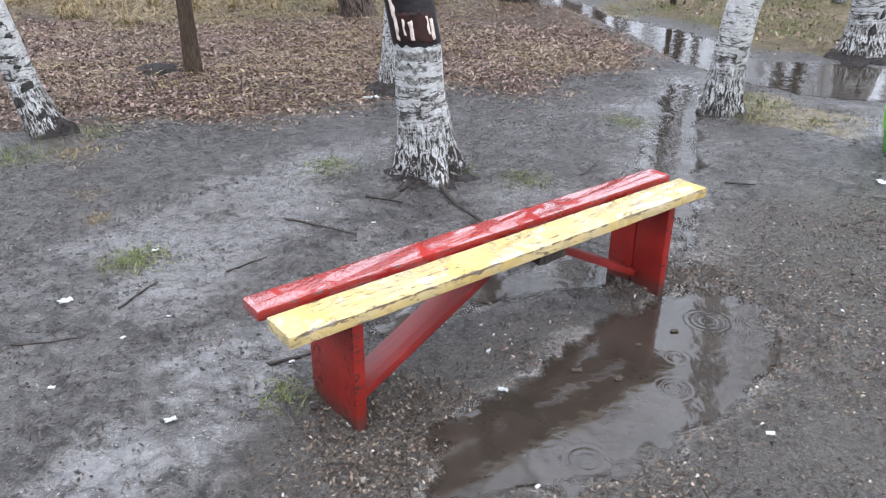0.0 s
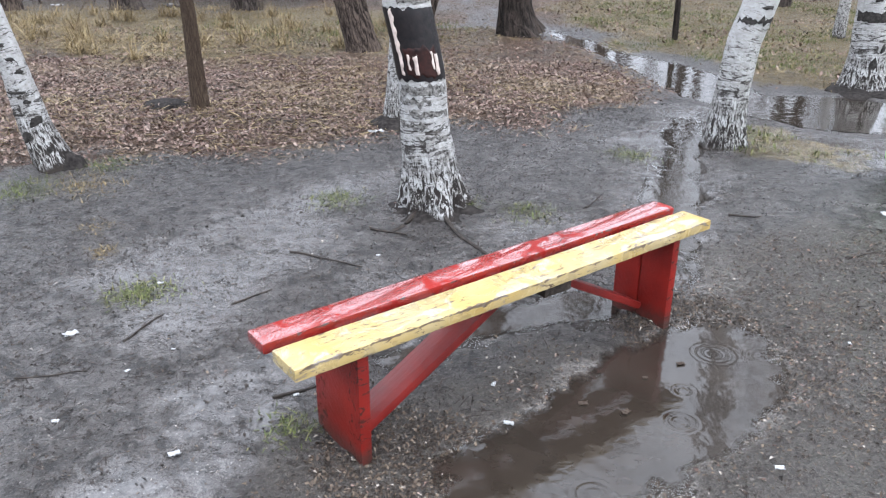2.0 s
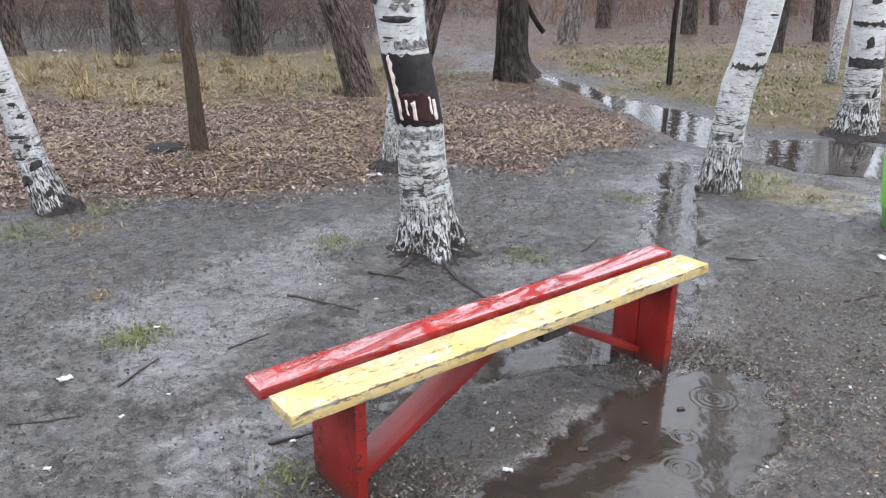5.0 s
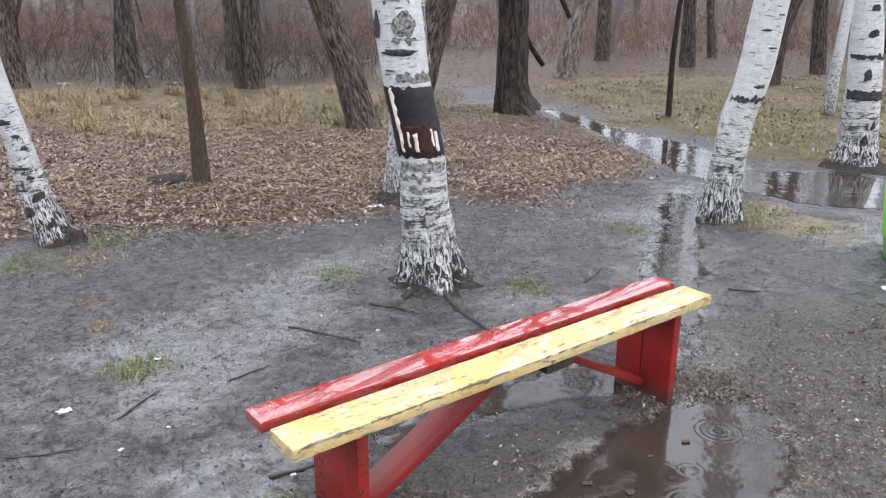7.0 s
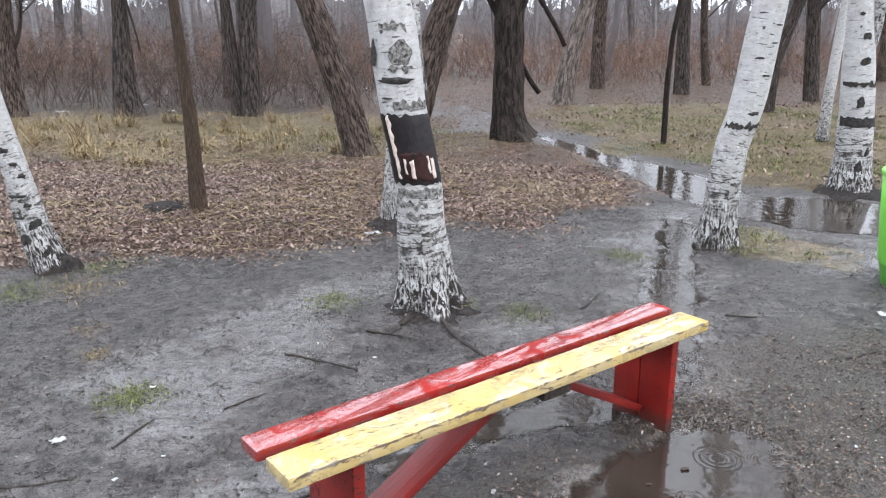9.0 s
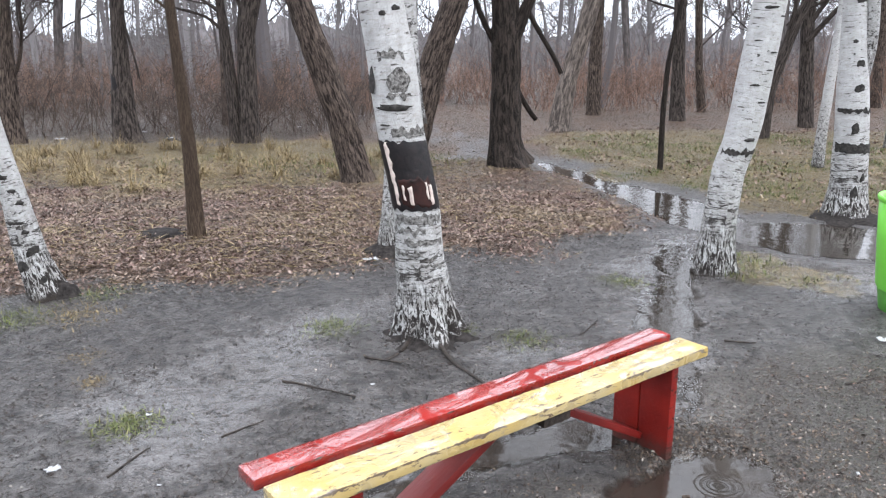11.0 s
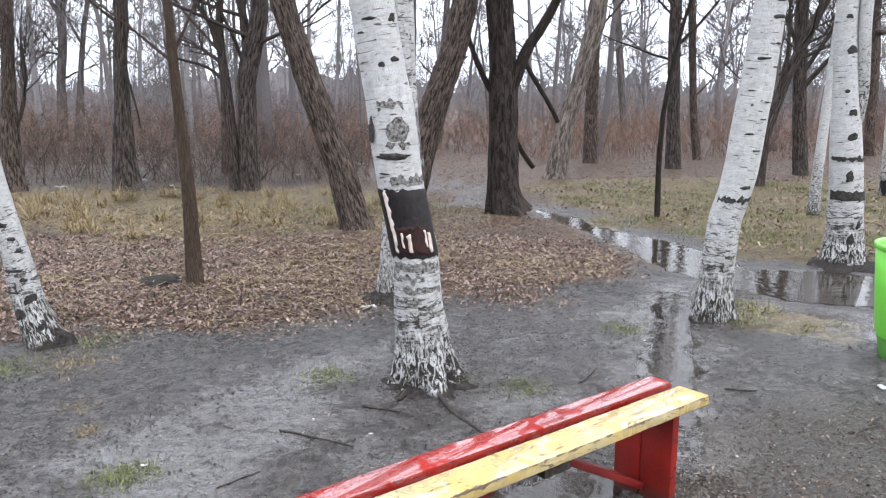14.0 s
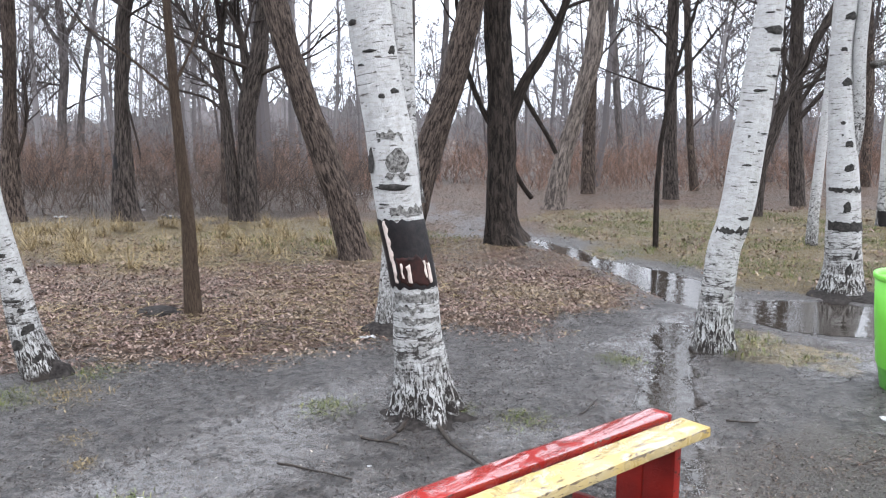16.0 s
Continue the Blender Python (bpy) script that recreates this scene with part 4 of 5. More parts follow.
for i, (y, rows, top, limbs) in enumerate([
    (20.16, [(3.88, 0, 0.19), (3.87, 1.34, 0.165), (3.88, 2.76, 0.15), (3.9, 4.82, 0.13)], 12, ()),
    (29.5, [(7.01, 0, 0.15), (6.73, 2.26, 0.135), (6.54, 4.31, 0.13), (6.3, 6.31, 0.12)], 13, ()),
    (18.52, [(5.54, 0, 0.19), (5.47, 1.37, 0.145), (5.40, 3.31, 0.14), (5.40, 4.57, 0.13)], 12, [([(5.42, 18.5, 2.8), (5.9, 18.4, 3.3), (6.6, 18.3, 4.2)], 0.05, 0.02)]),
    (21.2, [(6.99, 0, 0.12), (6.80, 1.34, 0.10), (6.63, 3.55, 0.095), (6.53, 5.0, 0.09)], 11, ()),
    (16.9, [(7.82, 0, 0.165), (7.63, 1.99, 0.14), (7.52, 4.32, 0.13)], 11, [([(7.6, 16.8, 1.8), (8.1, 16.6, 2.5), (8.7, 16.4, 3.2)], 0.06, 0.025), ([(7.6, 16.9, 2.6), (7.2, 16.8, 3.3), (6.9, 16.7, 4.3)], 0.05, 0.02), ([(7.65, 16.8, 2.2), (8.3, 16.7, 3.3), (8.9, 16.6, 4.6)], 0.05, 0.02)]),
    (14.6, [(5.97, 0, 0.115), (6.02, 0.9, 0.105), (6.41, 2.15, 0.09), (6.86, 3.16, 0.08)], 8, [([(6.2, 14.6, 1.6), (6.3, 14.5, 2.4), (6.25, 14.5, 3.5)], 0.05, 0.02), ([(6.5, 14.6, 2.3), (7.1, 14.5, 2.6), (7.7, 14.4, 2.7)], 0.035, 0.015)]),
    (13.6, [(-7.412, 0, 0.25), (-7.399, 0.44, 0.19), (-7.36, 0.926, 0.155), (-7.283, 1.885, 0.108), (-7.217, 2.82, 0.106), (-7.191, 3.74, 0.13)], 10, [([(-7.45, 13.6, 0.7), (-7.25, 13.6, 1.1), (-7.08, 13.6, 1.45), (-6.98, 13.6, 2.0), (-7.02, 13.6, 2.6)], 0.045, 0.02)]),
    (13.77, [(-5.46, 0, 0.27), (-5.498, 0.43, 0.21), (-5.489, 0.92, 0.18), (-5.46, 1.41, 0.135), (-5.451, 1.893, 0.126), (-5.443, 2.37, 0.118), (-5.367, 2.845, 0.123), (-5.377, 3.31, 0.117), (-5.274, 3.776, 0.12)], 10, [([(-5.36, 13.7, 2.2), (-5.28, 13.7, 1.85), (-5.15, 13.6, 1.45), (-5.1, 13.6, 1.1)], 0.025, 0.015), ([(-5.36, 13.7, 2.85), (-5.9, 13.6, 3.3), (-6.3, 13.6, 3.9)], 0.028, 0.012)]),
    (13.8, [(-3.345, 0, 0.195), (-3.342, 0.924, 0.163), (-3.307, 1.9, 0.155), (-3.213, 2.38, 0.175), (-3.052, 2.855, 0.155), (-3.007, 3.325, 0.128), (-2.945, 3.79, 0.122)], 10, [([(-3.56, 13.75, 0.0), (-3.595, 13.75, 0.926), (-3.656, 13.75, 1.9), (-3.714, 13.75, 2.375), (-3.715, 13.75, 2.85), (-3.63, 13.75, 3.78)], 0.115, 0.045), ([(-3.70, 13.7, 1.95), (-3.9, 13.7, 2.15), (-4.209, 13.7, 2.229), (-4.59, 13.7, 2.32), (-4.67, 13.7, 2.65)], 0.030, 0.014), ([(-3.66, 13.7, 2.50), (-3.9, 13.7, 2.95), (-4.159, 13.7, 3.31), (-4.423, 13.7, 3.77)], 0.042, 0.03), ([(-3.265, 13.8, 2.2), (-3.316, 13.8, 3.04), (-3.462, 13.8, 3.51), (-3.547, 13.8, 3.79)], 0.085, 0.04), ([(-3.33, 13.75, 2.2), (-3.5, 13.7, 2.7), (-3.7, 13.7, 3.1), (-3.72, 13.7, 3.8)], 0.035, 0.02)]),
    (17.3, [(-4.68, 0, 0.10), (-4.63, 1.97, 0.08), (-4.69, 3.29, 0.068), (-4.51, 4.34, 0.065)], 9, [([(-4.66, 17.3, 2.6), (-5.2, 17.3, 3.2), (-6.0, 17.2, 4.2)], 0.035, 0.015)]),
    (30.0, [(-14.2, 0, 0.20), (-14.1, 2.2, 0.16), (-13.9, 3.67, 0.165), (-13.88, 5.1, 0.16)], 12, [([(-13.9, 30, 4.6), (-14.5, 30, 5.6), (-15.0, 30, 6.6)], 0.09, 0.05), ([(-13.9, 30, 4.8), (-13.3, 30, 5.8), (-12.9, 30, 6.8)], 0.09, 0.05)]),
    (30.0, [(-13.6, 0, 0.17), (-13.49, 0.96, 0.16), (-13.32, 2.64, 0.105), (-13.06, 4.29, 0.095), (-12.7, 5.72, 0.085)], 11, [([(-13.2, 30, 3.6), (-13.7, 30, 4.6), (-14.0, 30, 5.7)], 0.05, 0.03)]),
    (24.0, [(-0.9, 0, 0.13), (-0.8, 2.0, 0.12), (-0.75, 5.0, 0.11)], 12, ()),
    (26.0, [(0.0, 0, 0.12), (0.1, 2.0, 0.11), (0.3, 5.0, 0.10)], 12, ()),
    (25.0, [(10.6, 0, 0.17), (10.5, 3.0, 0.15), (10.7, 6.0, 0.13)], 12, ()),
    (23.0, [(12.6, 0, 0.16), (12.5, 3.0, 0.14), (12.2, 6.0, 0.12)], 11, ()),
]):
    # trunks beyond 23 m get the bark with haze painted in
    mid_tree, mid_path = tree("bare_tree", at(y, *rows), HAZED_BARK if y > 23 else BARK_MID if i % 3 else BARK_BROWN, "bare grey-brown tree at the edge of the wood", sides=14, flare=0.2, ridges=0.06, limbs=limbs, top=top, seed=20 + i, crown=16 if rows[0][0] > 5 and y < 20 else 8, group=MID, step=0.12, kids=6, low=0.16, thick=0.24)
    if i == SCARRED:
        knot(mid_tree, mid_path, 1.06, -38, 0.13, 0.16, BLACK_WOOD)
st, _ = tree("sapling", at(10.6, (2.98, 0, 0.040), (2.965, 0.79, 0.036), (2.99, 1.4, 0.033), (3.06, 1.92, 0.028), (3.2, 2.6, 0.025)), BARK_DARK, "thin dark sapling stem on the grass", sides=10, flare=0.1, top=4.5, seed=50, crown=5)


# ---- woods behind, brush ----
def far_woods():
    rnd = random.Random(5)
    s = Soup()
    for k in range(150):
        y = rnd.uniform(22, 85)
        x = rnd.uniform(-0.62, 0.66) * y * 1.15
        top = rnd.uniform(8, 16) if y < 45 else rnd.uniform(7, 14)
        r = rnd.uniform(0.05, 0.15)
        p, d = Vector((x, y, -0.1)), Vector((rnd.gauss(0, 0.08), 0, 1)).normalized()
        pts = [p]
        for i in range(6):
            d = (d + Vector((rnd.gauss(0, 0.06), rnd.gauss(0, 0.06), 0.1))).normalized()
            p = p + d * top / 6
            pts.append(p)
        s.tube(pts, [r * (1 - 0.13 * i) for i in range(7)], 5)
        for j in range(10):
            i = rnd.randrange(1, 6)
            q = pts[i].lerp(pts[i + 1], rnd.random())
            a = rnd.uniform(0, 6.28)
            grow(s, q, Vector((math.cos(a), math.sin(a), rnd.uniform(0.4, 1.2))).normalized(), r * 0.4, rnd.uniform(1.2, 2.8), 2, rnd, 3, kids=5, thin=0.00028 * y)
    return tagged(new("far_woods", s.mesh("far_woods", HAZED_WOOD, False)), "leafless wood in the distance, haze painted in as grey", "woods", kind="stuff")


def brush(name, count, x_of, y0, y1, h0, h1, material, label, seed, lean=0.25, r=0.006):
    """Leafless shrubs: arching stems out of one stool, each with crooked side twigs."""
    rnd = random.Random(seed)
    s = Soup()
    for k in range(count):
        y = y0 + (y1 - y0) * rnd.random() ** 1.3
        x = x_of(rnd, y)
        clump = float(value_noise(np.array(x * 0.45), np.array(y * 0.45), 3))
        if rnd.random() > 0.12 + 1.3 * clump:
            continue
        h = rnd.uniform(h0, h1) * (0.35 + 1.0 * clump)
        for j in range(rnd.choice((2, 3, 5))):
            p = Vector((x + rnd.gauss(0, 0.10), y + rnd.gauss(0, 0.10), -0.05))
            d = Vector((rnd.gauss(0, lean), rnd.gauss(0, lean), 1)).normalized()
            n, hh = 4, h * rnd.uniform(0.5, 1.15)
            pts = [p]
            for i in range(n):
                d = (d + Vector((rnd.gauss(0, 0.22), rnd.gauss(0, 0.22), 0.02))).normalized()
                p = p + d * hh / n
                pts.append(p)
            rr = r * rnd.uniform(0.5, 1.5) * (y / 20)
            s.tube(pts, [rr, rr * 0.85, rr * 0.65, rr * 0.45, rr * 0.2], 3)
            for q in range(7):
                i = rnd.randrange(1, n)
                b = pts[i].lerp(pts[i + 1], rnd.random())
                m = b + Vector((rnd.gauss(0, 0.30), rnd.gauss(0, 0.30), rnd.uniform(0.05, 0.3))) * hh * 0.3
                e = m + Vector((rnd.gauss(0, 0.22), rnd.gauss(0, 0.22), rnd.uniform(0.0, 0.4))) * hh * 0.3
                s.tube([b, m, e], [rr * 0.5, rr * 0.4, rr * 0.15], 3)
    return tagged(new(name, s.mesh(name, material, False)), label, "brush", kind="stuff")


far_woods()
brush("thicket", 760, lambda r, y: r.uniform(-0.66, -0.08) * y * 1.05, 15.0, 26, 0.7, 2.5, THICKET, "dense grey-brown leafless thicket", 61, 0.42, 0.0065)
brush("thicket", 2300, lambda r, y: r.uniform(-0.66, 0.68) * y, 21, 40, 0.7, 2.4, BRUSH, "dense reddish-brown leafless brush", 62, 0.50, 0.0055)
brush("thicket", 1900, lambda r, y: r.uniform(-0.66, 0.68) * y, 38, 90, 1.6, 5.5, HAZED_WOOD, "brush in the distance, haze painted in as grey", 63, 0.2, 0.009)


def backdrop():
    v, f = [], []
    n = 1600
    rnd = random.Random(77)
    for i in range(n + 1):
        a = radians(-180 + 360 * i / n)
        r = 125
        top = 0.6 + 9.0 * float(fractal(np.array(i * 0.07), np.array(3.0), 1.0, 4, 7)) ** 1.5 + 2.5 * rnd.random() ** 2
        v += [(math.sin(a) * r, math.cos(a) * r, -1.0), (math.sin(a) * r, math.cos(a) * r, top)]
        if i < n:
            f.append((2 * i, 2 * i + 2, 2 * i + 3, 2 * i + 1))
    me = bpy.data.meshes.new("backdrop")
    me.from_pydata(v, [], f)
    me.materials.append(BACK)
    return tagged(new("backdrop", me), "line of distant woods, haze painted in as pale grey", "backdrop", kind="structure")


backdrop()


# ---- bench ----
bench = new("bench")
bench.matrix_world = pose(-0.42, 1.825, 0, 0, 0, 37.8)
tagged(bench, "wooden bench with red and yellow planks, wet and worn", "bench")
# x runs along the bench from its near end, y from the yellow front edge to the back
BL, BH, BT = 1.891, 0.439, 0.040


def bench_part(name, bm, material, m, label, parent=bench, smooth=True):
    ob = part(name, bm, material, parent, label, smooth)
    ob.matrix_basis = m
    return ob


bench_part("seat_plank", board(BL, 0.142, BT, 0.006, 60, 0.0022, 1), YELLOW, pose(BL / 2, 0.071, BH - BT), "yellow painted plank with chipped edges")
bench_part("seat_plank", board(BL + 0.016, 0.108, BT, 0.011, 60, 0.0014, 2), RED, pose(BL / 2, 0.142 + 0.044 + 0.054, BH - BT), "glossy wet red plank")


def leg_board(width, seed):
    bm = board(0.040, width, BH - BT + 0.06, 0.005, 0, 0.0, seed)
    return bm


bench_part("leg", leg_board(0.278, 3), RED_LEG, pose(0.231, 0.160, -0.062), "red painted board leg")
bench_part("leg", leg_board(0.148, 4), RED_LEG, pose(1.708, 0.095, -0.062), "red painted board leg")
bench_part("leg", leg_board(0.128, 5), RED_LEG, pose(1.704, 0.235, -0.062), "red painted board leg")


def brace(u0, z0, u1, z1, width, thick, v, seed):
    length = math.hypot(u1 - u0, z1 - z0)
    bm = board(length, width, thick, 0.006, 8, 0.001, seed)
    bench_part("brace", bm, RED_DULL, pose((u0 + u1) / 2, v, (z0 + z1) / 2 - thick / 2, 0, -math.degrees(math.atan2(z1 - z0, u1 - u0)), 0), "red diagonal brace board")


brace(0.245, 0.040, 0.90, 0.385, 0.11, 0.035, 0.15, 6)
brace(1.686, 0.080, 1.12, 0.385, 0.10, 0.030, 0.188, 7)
bench_part("batten", board(0.13, 0.26, 0.045, 0.004, 0, 0, 8), ROOT, pose(1.04, 0.150, BH - BT - 0.0455), "dark wooden batten under the seat")

# ---- green litter bin ----
bin_root = new("litter_bin")
bin_root.location = (3.02, 4.72, 0)
tagged(bin_root, "bright green open-topped litter bin standing on wet mud", "bin")


def lathe(profile, sides=40):
    s = Soup()
    for r, z in profile:
        for j in range(sides):
            a = 2 * math.pi * j / sides
            s.v.append((math.cos(a) * r, math.sin(a) * r, z))
    for i in range(len(profile) - 1):
        for j in range(sides):
            a, b = i * sides + j, i * sides + (j + 1) % sides
            s.f.append((a, b, b + sides, a + sides))
    return s


child(new("body", lathe([(0.250, 0.14), (0.260, 0.16), (0.286, 0.45), (0.303, 0.72), (0.288, 0.72), (0.245, 0.20), (0.0, 0.20)]).mesh("body", GREEN_PAINT)), bin_root, "bright green sheet metal drum")
child(new("rim", lathe([(0.303, 0.695), (0.311, 0.705), (0.313, 0.725), (0.306, 0.735), (0.288, 0.728), (0.286, 0.70)]).mesh("rim", GREEN_PAINT)), bin_root)
child(new("base", lathe([(0.21, -0.02), (0.225, 0.0), (0.236, 0.08), (0.249, 0.142)]).mesh("base", GREEN_SHADED)), bin_root, "green base, its colour darkened for shade")


# ---- small things on the ground ----
def gz(x, y):
    return float(height(x, y))


def scrap(x, y, size, turn, seed, label="crumpled white paper scrap lying on the mud", material=SCRAP, name="litter_scrap"):
    bm = bmesh.new()
    bmesh.ops.create_grid(bm, x_segments=6, y_segments=4, size=0.5)
    for v in bm.verts:
        n = noise.noise_vector(Vector((v.co.x * 3 + seed, v.co.y * 3, seed * 0.7)))
        v.co = Vector((v.co.x * size * (1 + 0.4 * n.x), v.co.y * size * 0.55 * (1 + 0.5 * n.y), abs(n.z) * size * 0.30 + 0.004))
    geo = bmesh.ops.extrude_face_region(bm, geom=bm.faces[:])
    for v in [g for g in geo["geom"] if isinstance(g, bmesh.types.BMVert)]:
        v.co.z += 0.003
    me = bpy.data.meshes.new(name)
    bm.to_mesh(me)
    bm.free()
    me.materials.append(material)
    ob = new(name, me)
    ob.matrix_world = pose(x, y, max(gz(x, y), -0.01) - 0.002, 0, 0, turn)
    return tagged(ob, label, "litter", "scraps on the mud")


for i, (x, y, size, turn) in enumerate([(-1.54, 2.78, 0.085, 30), (-1.33, 2.19, 0.034, 0), (-0.54, 2.35, 0.03, 20), (0.17, 2.43, 0.035, 70), (0.21, 2.21, 0.05, -10), (-0.87, 2.02, 0.055, 25), (1.03, 1.96, 0.045, -8), (-1.33, 3.25, 0.04, 10), (0.28, 1.74, 0.03, 40), (-1.08, 2.66, 0.022, 0), (2.55, 4.20, 0.16, 5), (-0.56, 5.88, 0.16, 10), (1.62, 2.75, 0.03, 80), (-0.35, 3.6, 0.03, 20), (-1.2, 2.5, 0.03, 60), (1.95, 5.75, 0.2, 60)]):
    scrap(x, y, size * 0.68, turn, i + 1)
for i, (x, y, size, turn) in enumerate([(0.48, 2.33, 0.035, 0), (0.62, 2.28, 0.04, 30), (0.74, 2.50, 0.02, 0), (0.9, 2.6, 0.03, 10)]):
    scrap(x, y, size, turn, i + 40, "pale dead leaf floating on the puddle", CHIPS, "floating_leaf")["category"] = "leaf"
for i, (x, y, size) in enumerate([(-5.9, 15.6, 0.3), (-6.9, 14.3, 0.35), (-2.4, 17.5, 0.4), (-2.0, 19.6, 0.5), (-3.0, 16.8, 0.25), (-0.6, 20.5, 0.4), (-5.0, 14.6, 0.2), (4.9, 17.6, 0.25)]):
    scrap(x, y, size * 0.55, 20 * i, i + 70, "pale piece of litter among the brush")["group"] = "litter in the wood"
scrap(-4.75, 14.35, 0.5, 10, 90, "dark bag lying at the edge of the thicket", BLACK_WOOD, "discarded_bag")


def stick(x0, y0, x1, y1, r, seed):
    rnd = random.Random(seed)
    s = Soup()
    pts = []
    for i in range(7):
        t = i / 6
        x, y = x0 + (x1 - x0) * t, y0 + (y1 - y0) * t
        w = rnd.gauss(0, 0.012)
        pts.append((x + w * (y1 - y0), y - w * (x1 - x0), max(gz(x, y), -0.01) + r * 0.7))
    s.tube(pts, [r * (1 - 0.08 * i) for i in range(7)], 6, True)
    return tagged(new("fallen_stick", s.mesh("fallen_stick", ROOT)), "thin dark fallen stick on wet mud", "stick", "fallen sticks")


for i, row in enumerate([(-0.80, 3.64, -0.42, 3.46, 0.009), (1.60, 4.19, 1.76, 4.14, 0.010), (-0.62, 2.33, -0.42, 2.45, 0.010), (-0.42, 3.95, -0.22, 3.86, 0.012), (-1.30, 2.72, -1.22, 2.95, 0.007), (2.0, 3.6, 2.2, 3.66, 0.008), (-0.95, 3.05, -0.80, 3.2, 0.007), (-1.6, 2.45, -1.35, 2.5, 0.006), (0.8, 4.3, 0.95, 4.55, 0.008)]):
    stick(*row[:4], row[4] * 0.7, i)

mound = Soup()
mound.tube([(0, 0, -0.03 + 0.009 * i) for i in range(11)], [0.23 * math.sqrt(1 - (i / 10.5) ** 2) for i in range(11)], 48, True, False, lambda a, r: 1 + 0.22 * noise.noise(Vector((math.cos(a) * 3, math.sin(a) * 3, r * 14))) + 0.16 * noise.noise(Vector((math.cos(a) * 9, math.sin(a) * 9, r * 50))))
mo = tagged(new("dirt_mound", mound.mesh("dirt_mound", SOIL)), "low dark heap of loose soil among leaves", "mound")
mo.location = (-2.47, 6.72, gz(-2.47, 6.72) - 0.02)


# ---- scattered stuff ----
def scatter(name, n, region, keep, size, material, label, category, seed, flat=0.35, lift=0.0, aspect=0.55):
    """Many small bent chips or leaves lying on the ground: four triangles each."""
    rs = np.random.RandomState(seed)
    x = rs.uniform(region[0], region[1], n)
    y = rs.uniform(region[2], region[3], n)
    ok = rs.rand(n) < keep(x, y)
    x, y = x[ok], y[ok]
    z = np.maximum(height(x, y), -0.02) + lift
    n = len(x)
    a = rs.uniform(0, 2 * np.pi, n)
    ln = rs.uniform(size[0], size[1], n)
    wd = ln * aspect * rs.uniform(0.6, 1.3, n)
    tilt, roll = rs.normal(0, flat, n), rs.normal(0, flat, n)
    curl = rs.uniform(-0.1, 0.45, n)
    local = np.array([(-0.5, 0, 0), (-0.1, -0.5, 1), (0.5, 0, 0), (-0.05, 0.5, 1), (0.1, 0, 0)])
    lx, ly = local[:, 0] * ln[:, None], local[:, 1] * wd[:, None]
    lz = local[:, 2] * (curl * wd)[:, None] + lx * np.tan(np.clip(tilt, -0.9, 0.9))[:, None] + ly * np.tan(np.clip(roll, -0.9, 0.9))[:, None]
    lz = lz - lz.min(1, keepdims=True)
    ca, sa = np.cos(a)[:, None], np.sin(a)[:, None]
    v = np.stack([x[:, None] + lx * ca - ly * sa, y[:, None] + lx * sa + ly * ca, z[:, None] + lz + 0.001], -1).reshape(-1, 3)
    i = np.arange(n)[:, None] * 5
    f = np.concatenate([i + [0, 1, 4], i + [1, 2, 4], i + [2, 3, 4], i + [3, 0, 4]])
    me = bpy.data.meshes.new(name)
    me.from_pydata(v.tolist(), [], f.tolist())
    me.materials.append(material)
    return tagged(new(name, me), label, category, kind="stuff")


def blades(name, spots, material, label, category, seed, kind="stuff", lean=0.5, width=0.004):
    """Grass blades round spots (x, y, spread, count, length); each a bent tapering strip with a fold."""
    rs = np.random.RandomState(seed)
    allv, allf, base = [], [], 0
    for sx, sy, spread, count, length in spots:
        x, y = sx + rs.normal(0, spread, count), sy + rs.normal(0, spread, count)
        z = np.maximum(height(x, y), -0.012) - 0.004
        a = rs.uniform(0, 2 * np.pi, count)
        ln = length * rs.uniform(0.5, 1.25, count)
        le = np.abs(rs.normal(lean, 0.35, count))
        dx, dy = np.cos(a), np.sin(a)
        w = width * rs.uniform(0.6, 1.4, count)
        pts = []
        for t, k in ((0.0, 1.0), (0.5, 0.8), (1.0, 0.1)):
            out, up = ln * t * np.sin(np.minimum(le * (0.5 + t), 1.75)), ln * t * np.cos(np.minimum(le * (0.5 + t), 1.75))
            for sgn in (-1, 1):
                pts.append(np.stack([x + dx * out - dy * w * k * sgn, y + dy * out + dx * w * k * sgn, z + np.maximum(up, 0.004)], -1))
        v = np.stack(pts, 1).reshape(-1, 3)
        i = np.arange(count)[:, None] * 6 + base
        allv.append(v)
        allf.append(np.concatenate([i + [0, 1, 3, 2], i + [2, 3, 5, 4]]))
        base += len(v)
    me = bpy.data.meshes.new(name)
    me.from_pydata(np.concatenate(allv).tolist(), [], np.concatenate(allf).tolist())
    me.materials.append(material)
    ob = tagged(new(name, me), label, category)
    return tagged(ob, kind="stuff") if kind else ob


def dry(x, y):
    return pool_depth(x, y) < 0.02


scatter("leaf_litter", 190000, (-6.5, 2.6, 5.0, 12.5), lambda x, y: dry(x, y) * leafiness(x, y) * (0.25 + 0.75 * (y < 9)), (0.014, 0.040), LEAVES, "thick bed of wet brown dead leaves", "leaves", 11, 0.3)
scatter("leaf_litter", 36000, (-12, 12, 11.2, 26), lambda x, y: dry(x, y) * (0.9 - 0.75 * grassiness(x, y)), (0.025, 0.06), SHADED_LEAVES, "dead leaves on the woodland floor, coloured darker for brush shade", "leaves", 12, 0.14)
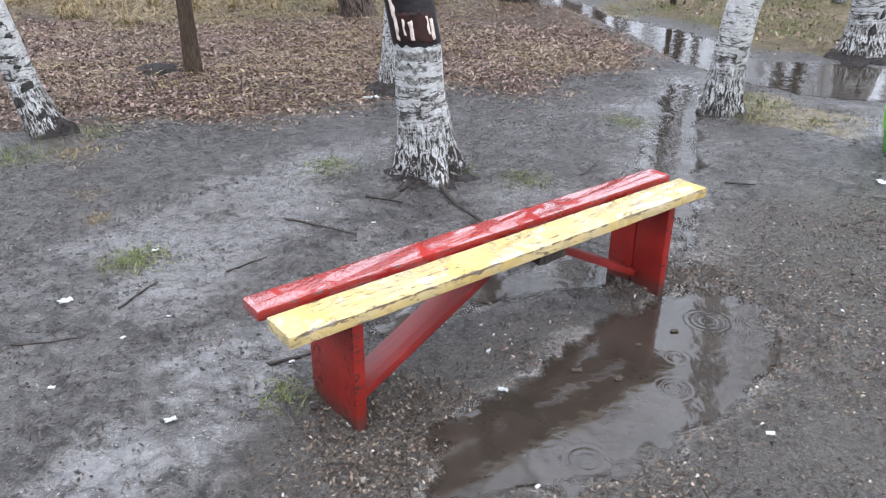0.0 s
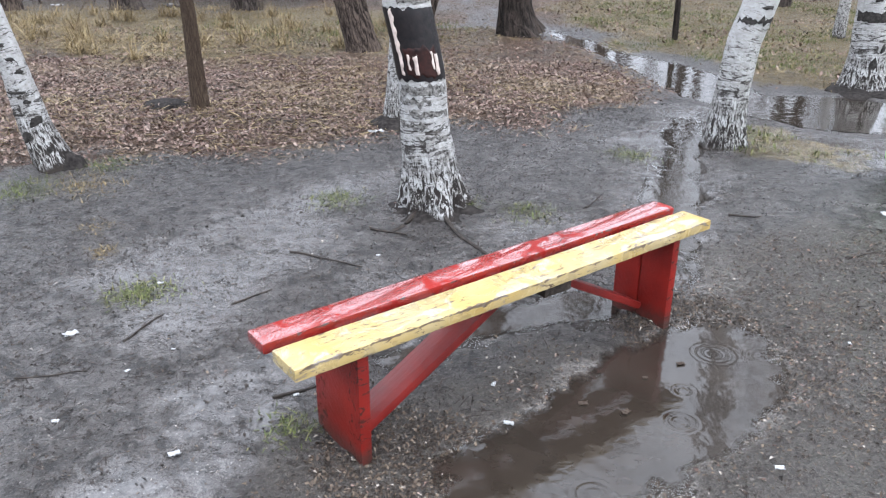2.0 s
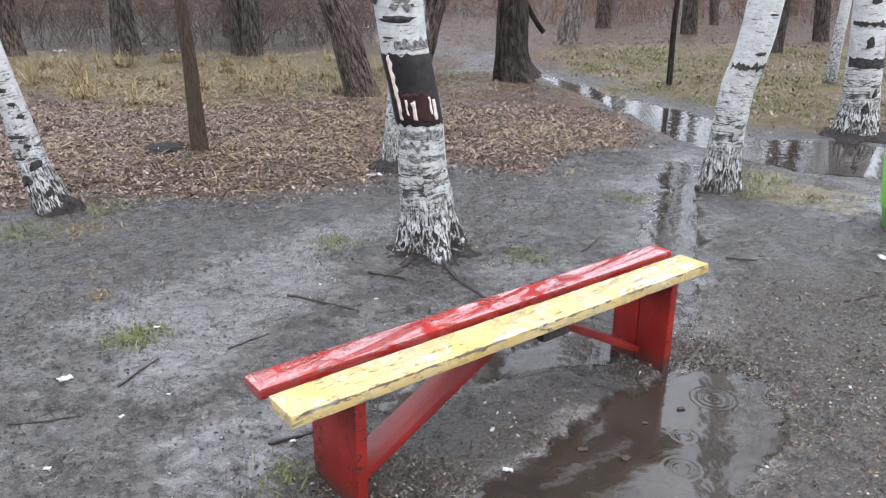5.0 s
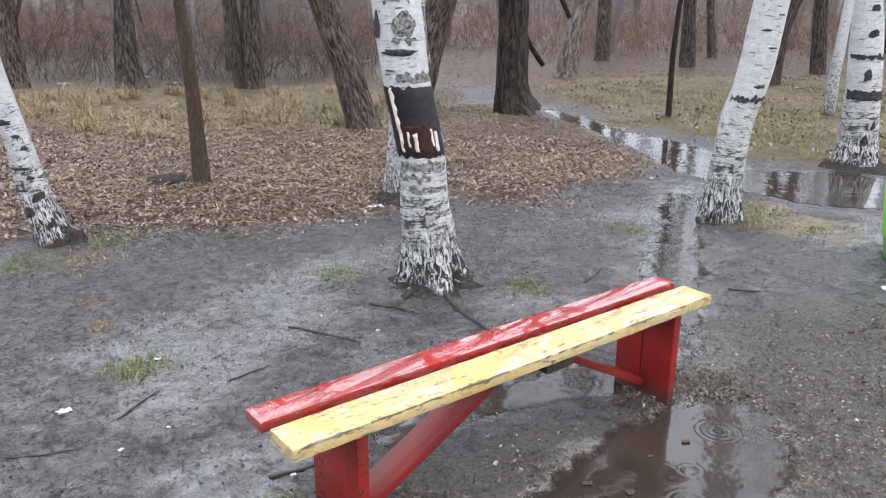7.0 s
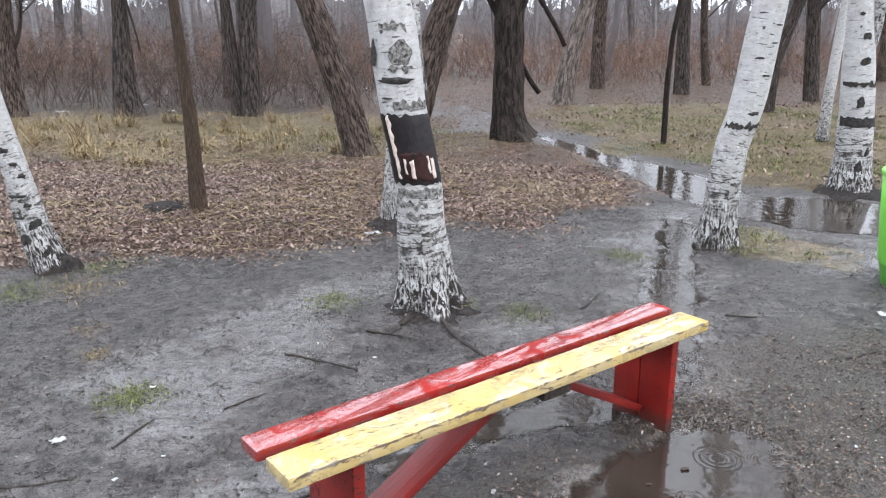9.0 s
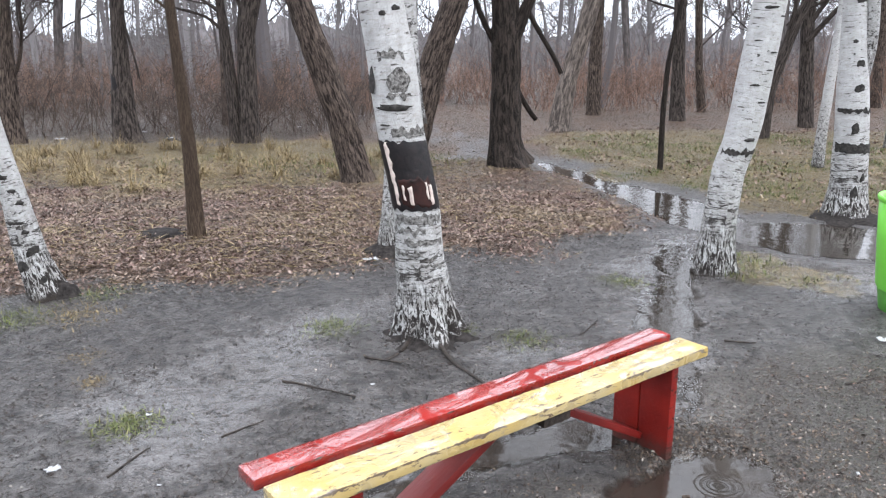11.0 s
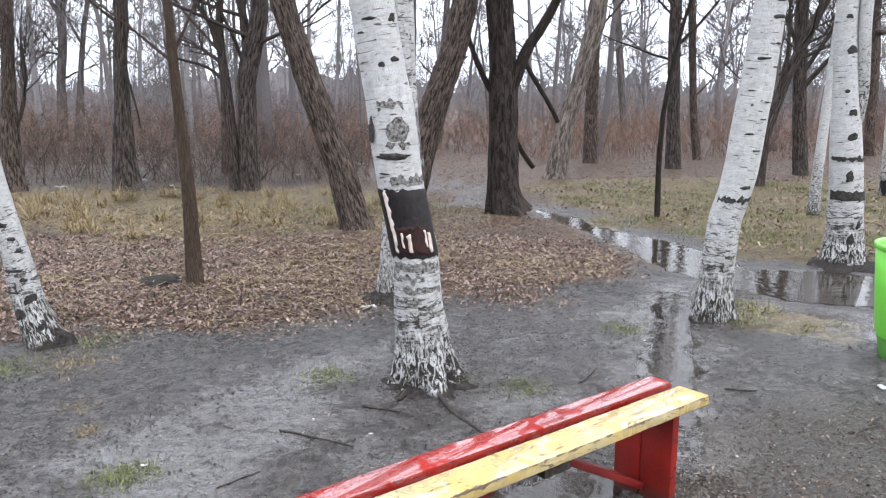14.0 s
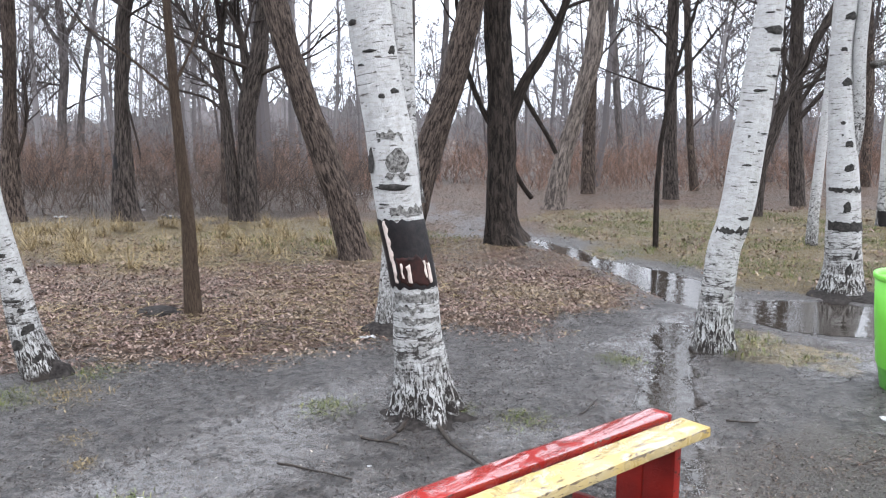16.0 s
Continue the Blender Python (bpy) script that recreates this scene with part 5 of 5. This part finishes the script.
scatter("wood_chips", 60000, (-0.9, 3.0, 1.0, 4.6), lambda x, y: dry(x, y) * np.clip(0.35 + inside(x, y, CHIP_ZONE) * 2, 0.03, 1) * np.clip(fractal(x, y, 3, 3, 31) * 3.2 - 0.75, 0.08, 1), (0.006, 0.019), CHIPS, "small wet wood chips and grit trodden into mud", "chips", 13, 0.3)
scatter("ground_debris", 50000, (-3.2, 3.6, 1.2, 6.8), lambda x, y: dry(x, y) * np.clip(fractal(x, y, 2.2, 3, 33) * 3 - 0.8, 0.05, 1), (0.004, 0.014), CHIPS, "scattered twig bits and crumbs on mud", "debris", 14, 0.3, aspect=0.3)
scatter("ground_debris", 20000, (-3.2, 3.6, 1.2, 6.8), lambda x, y: dry(x, y) * np.clip(fractal(x, y, 1.7, 3, 35) * 3 - 0.8, 0.05, 1), (0.025, 0.085), TWIGS, "thin dark twig bits strewn over mud", "debris", 15, 0.12, aspect=0.055)

scatter("dry_stalks", 42000, (-6.5, 2.4, 5.2, 13), lambda x, y: dry(x, y) * leafiness(x, y) * np.clip(fractal(x, y, 0.9, 3, 37) * 3 - 0.8, 0.05, 1), (0.05, 0.17), STRAW, "pale dry stalks strewn over dead leaves", "stalks", 16, 0.12, 0.01, aspect=0.05)
scatter("wood_chips", 6000, (-0.9, 3.0, 1.0, 4.6), lambda x, y: dry(x, y) * np.clip(0.2 + inside(x, y, CHIP_ZONE) * 2, 0.03, 1) * np.clip(fractal(x, y, 3, 3, 31) * 3.6 - 1.1, 0.0, 1), (0.008, 0.022), LEAVES, "torn brown leaf bits trodden into mud", "chips", 17, 0.25)
for cx, cy in ((-0.12, 1.98), (1.0, 2.92)):
    scatter("wood_chips", 3000, (cx - 0.35, cx + 0.35, cy - 0.3, cy + 0.3), lambda x, y: dry(x, y) * (np.hypot(x - cx, y - cy) < 0.32), (0.006, 0.018), CHIPS, "wet chips heaped round the bench leg", "chips", 18, 0.4)

scatter("leaf_litter", 26000, (1.6, 11, 7, 16.5), lambda x, y: dry(x, y) * grassiness(x, y) * np.clip(fractal(x, y, 1.6, 3, 39) * 3 - 0.9, 0.1, 1), (0.02, 0.06), LEAVES, "dead leaves lying in short grass", "leaves", 19, 0.4)

scatter("trodden_leaves", 70000, (-3.4, 3.6, 1.2, 6.8), lambda x, y: dry(x, y) * (1 - 0.6 * slickness(x, y)) * np.clip(fractal(x, y, 2.6, 4, 49) * 4 - 1.35, 0.06, 1), (0.006, 0.022), SODDEN, "dark sodden leaf bits trodden into mud", "leaves", 24, 0.25, -0.002, aspect=0.6)

rg = random.Random(9)
straw = []
while len(straw) < 1900:
    x, y = rg.uniform(-11, 10), rg.uniform(7.2, 16)
    if float(grassiness(np.array(x), np.array(y))) > 0.5 and float(pool_depth(np.array(x), np.array(y))) < -0.05:
        straw.append((x, y, 0.10, 34 if y < 12 else 26, rg.uniform(0.06, 0.21) if x < 1 else rg.uniform(0.04, 0.13)))
tussocks = []
for _ in range(90):
    x, y = rg.uniform(-6.5, -0.9), rg.uniform(8.2, 13.2)
    if float(grassiness(np.array(x), np.array(y))) > 0.55:
        tussocks.append((x, y, 0.045, 90, rg.uniform(0.22, 0.36)))
blades("dry_grass", tussocks, STRAW, "arching tussocks of ochre dry grass", "grass", 23, lean=0.95, width=0.0035)
blades("dry_grass", straw, STRAW, "matted yellow dry grass", "grass", 21, lean=1.5, width=0.004)
patches = []
while len(patches) < 980:
    x, y = rg.uniform(2.0, 10), rg.uniform(5.2, 15)
    if float(grassiness(np.array(x), np.array(y))) > 0.45 and float(pool_depth(np.array(x), np.array(y))) < -0.03 and float(value_noise(np.array(x * 0.9), np.array(y * 0.9), 5)) > 0.42:
        patches.append((x, y, 0.08, 30, rg.uniform(0.03, 0.07)))
patches += [(-1.6 + rg.gauss(0, 1.0), 11.4 + rg.gauss(0, 0.7), 0.15, 40, 0.09) for _ in range(45)]
blades("green_grass", patches, GREENS, "short patchy green grass beside the water", "grass", 22, lean=0.7)
for i, (x, y, spread, count, length) in enumerate([(-1.39, 3.16, 0.075, 260, 0.055), (-0.66, 4.42, 0.085, 200, 0.05), (0.47, 4.22, 0.085, 150, 0.05), (1.30, 5.39, 0.09, 160, 0.05), (-0.53, 2.16, 0.05, 90, 0.05), (-1.75, 3.62, 0.035, 60, 0.04), (-2.62, 4.55, 0.12, 220, 0.06), (-2.25, 4.62, 0.12, 150, 0.07), (-2.3, 5.05, 0.10, 160, 0.06), (-1.93, 3.95, 0.06, 60, 0.035), (0.1, 4.35, 0.06, 80, 0.06)]):
    blades("grass_tuft", [(x, y, spread, count * 2, length * 0.7)], GREENS if i not in (5, 7, 9) else STRAW, "small ragged tuft of grass growing in mud", "grass tuft", 30 + i, kind="stuff", lean=0.8, width=0.0022)["group"] = "grass tufts in the mud"
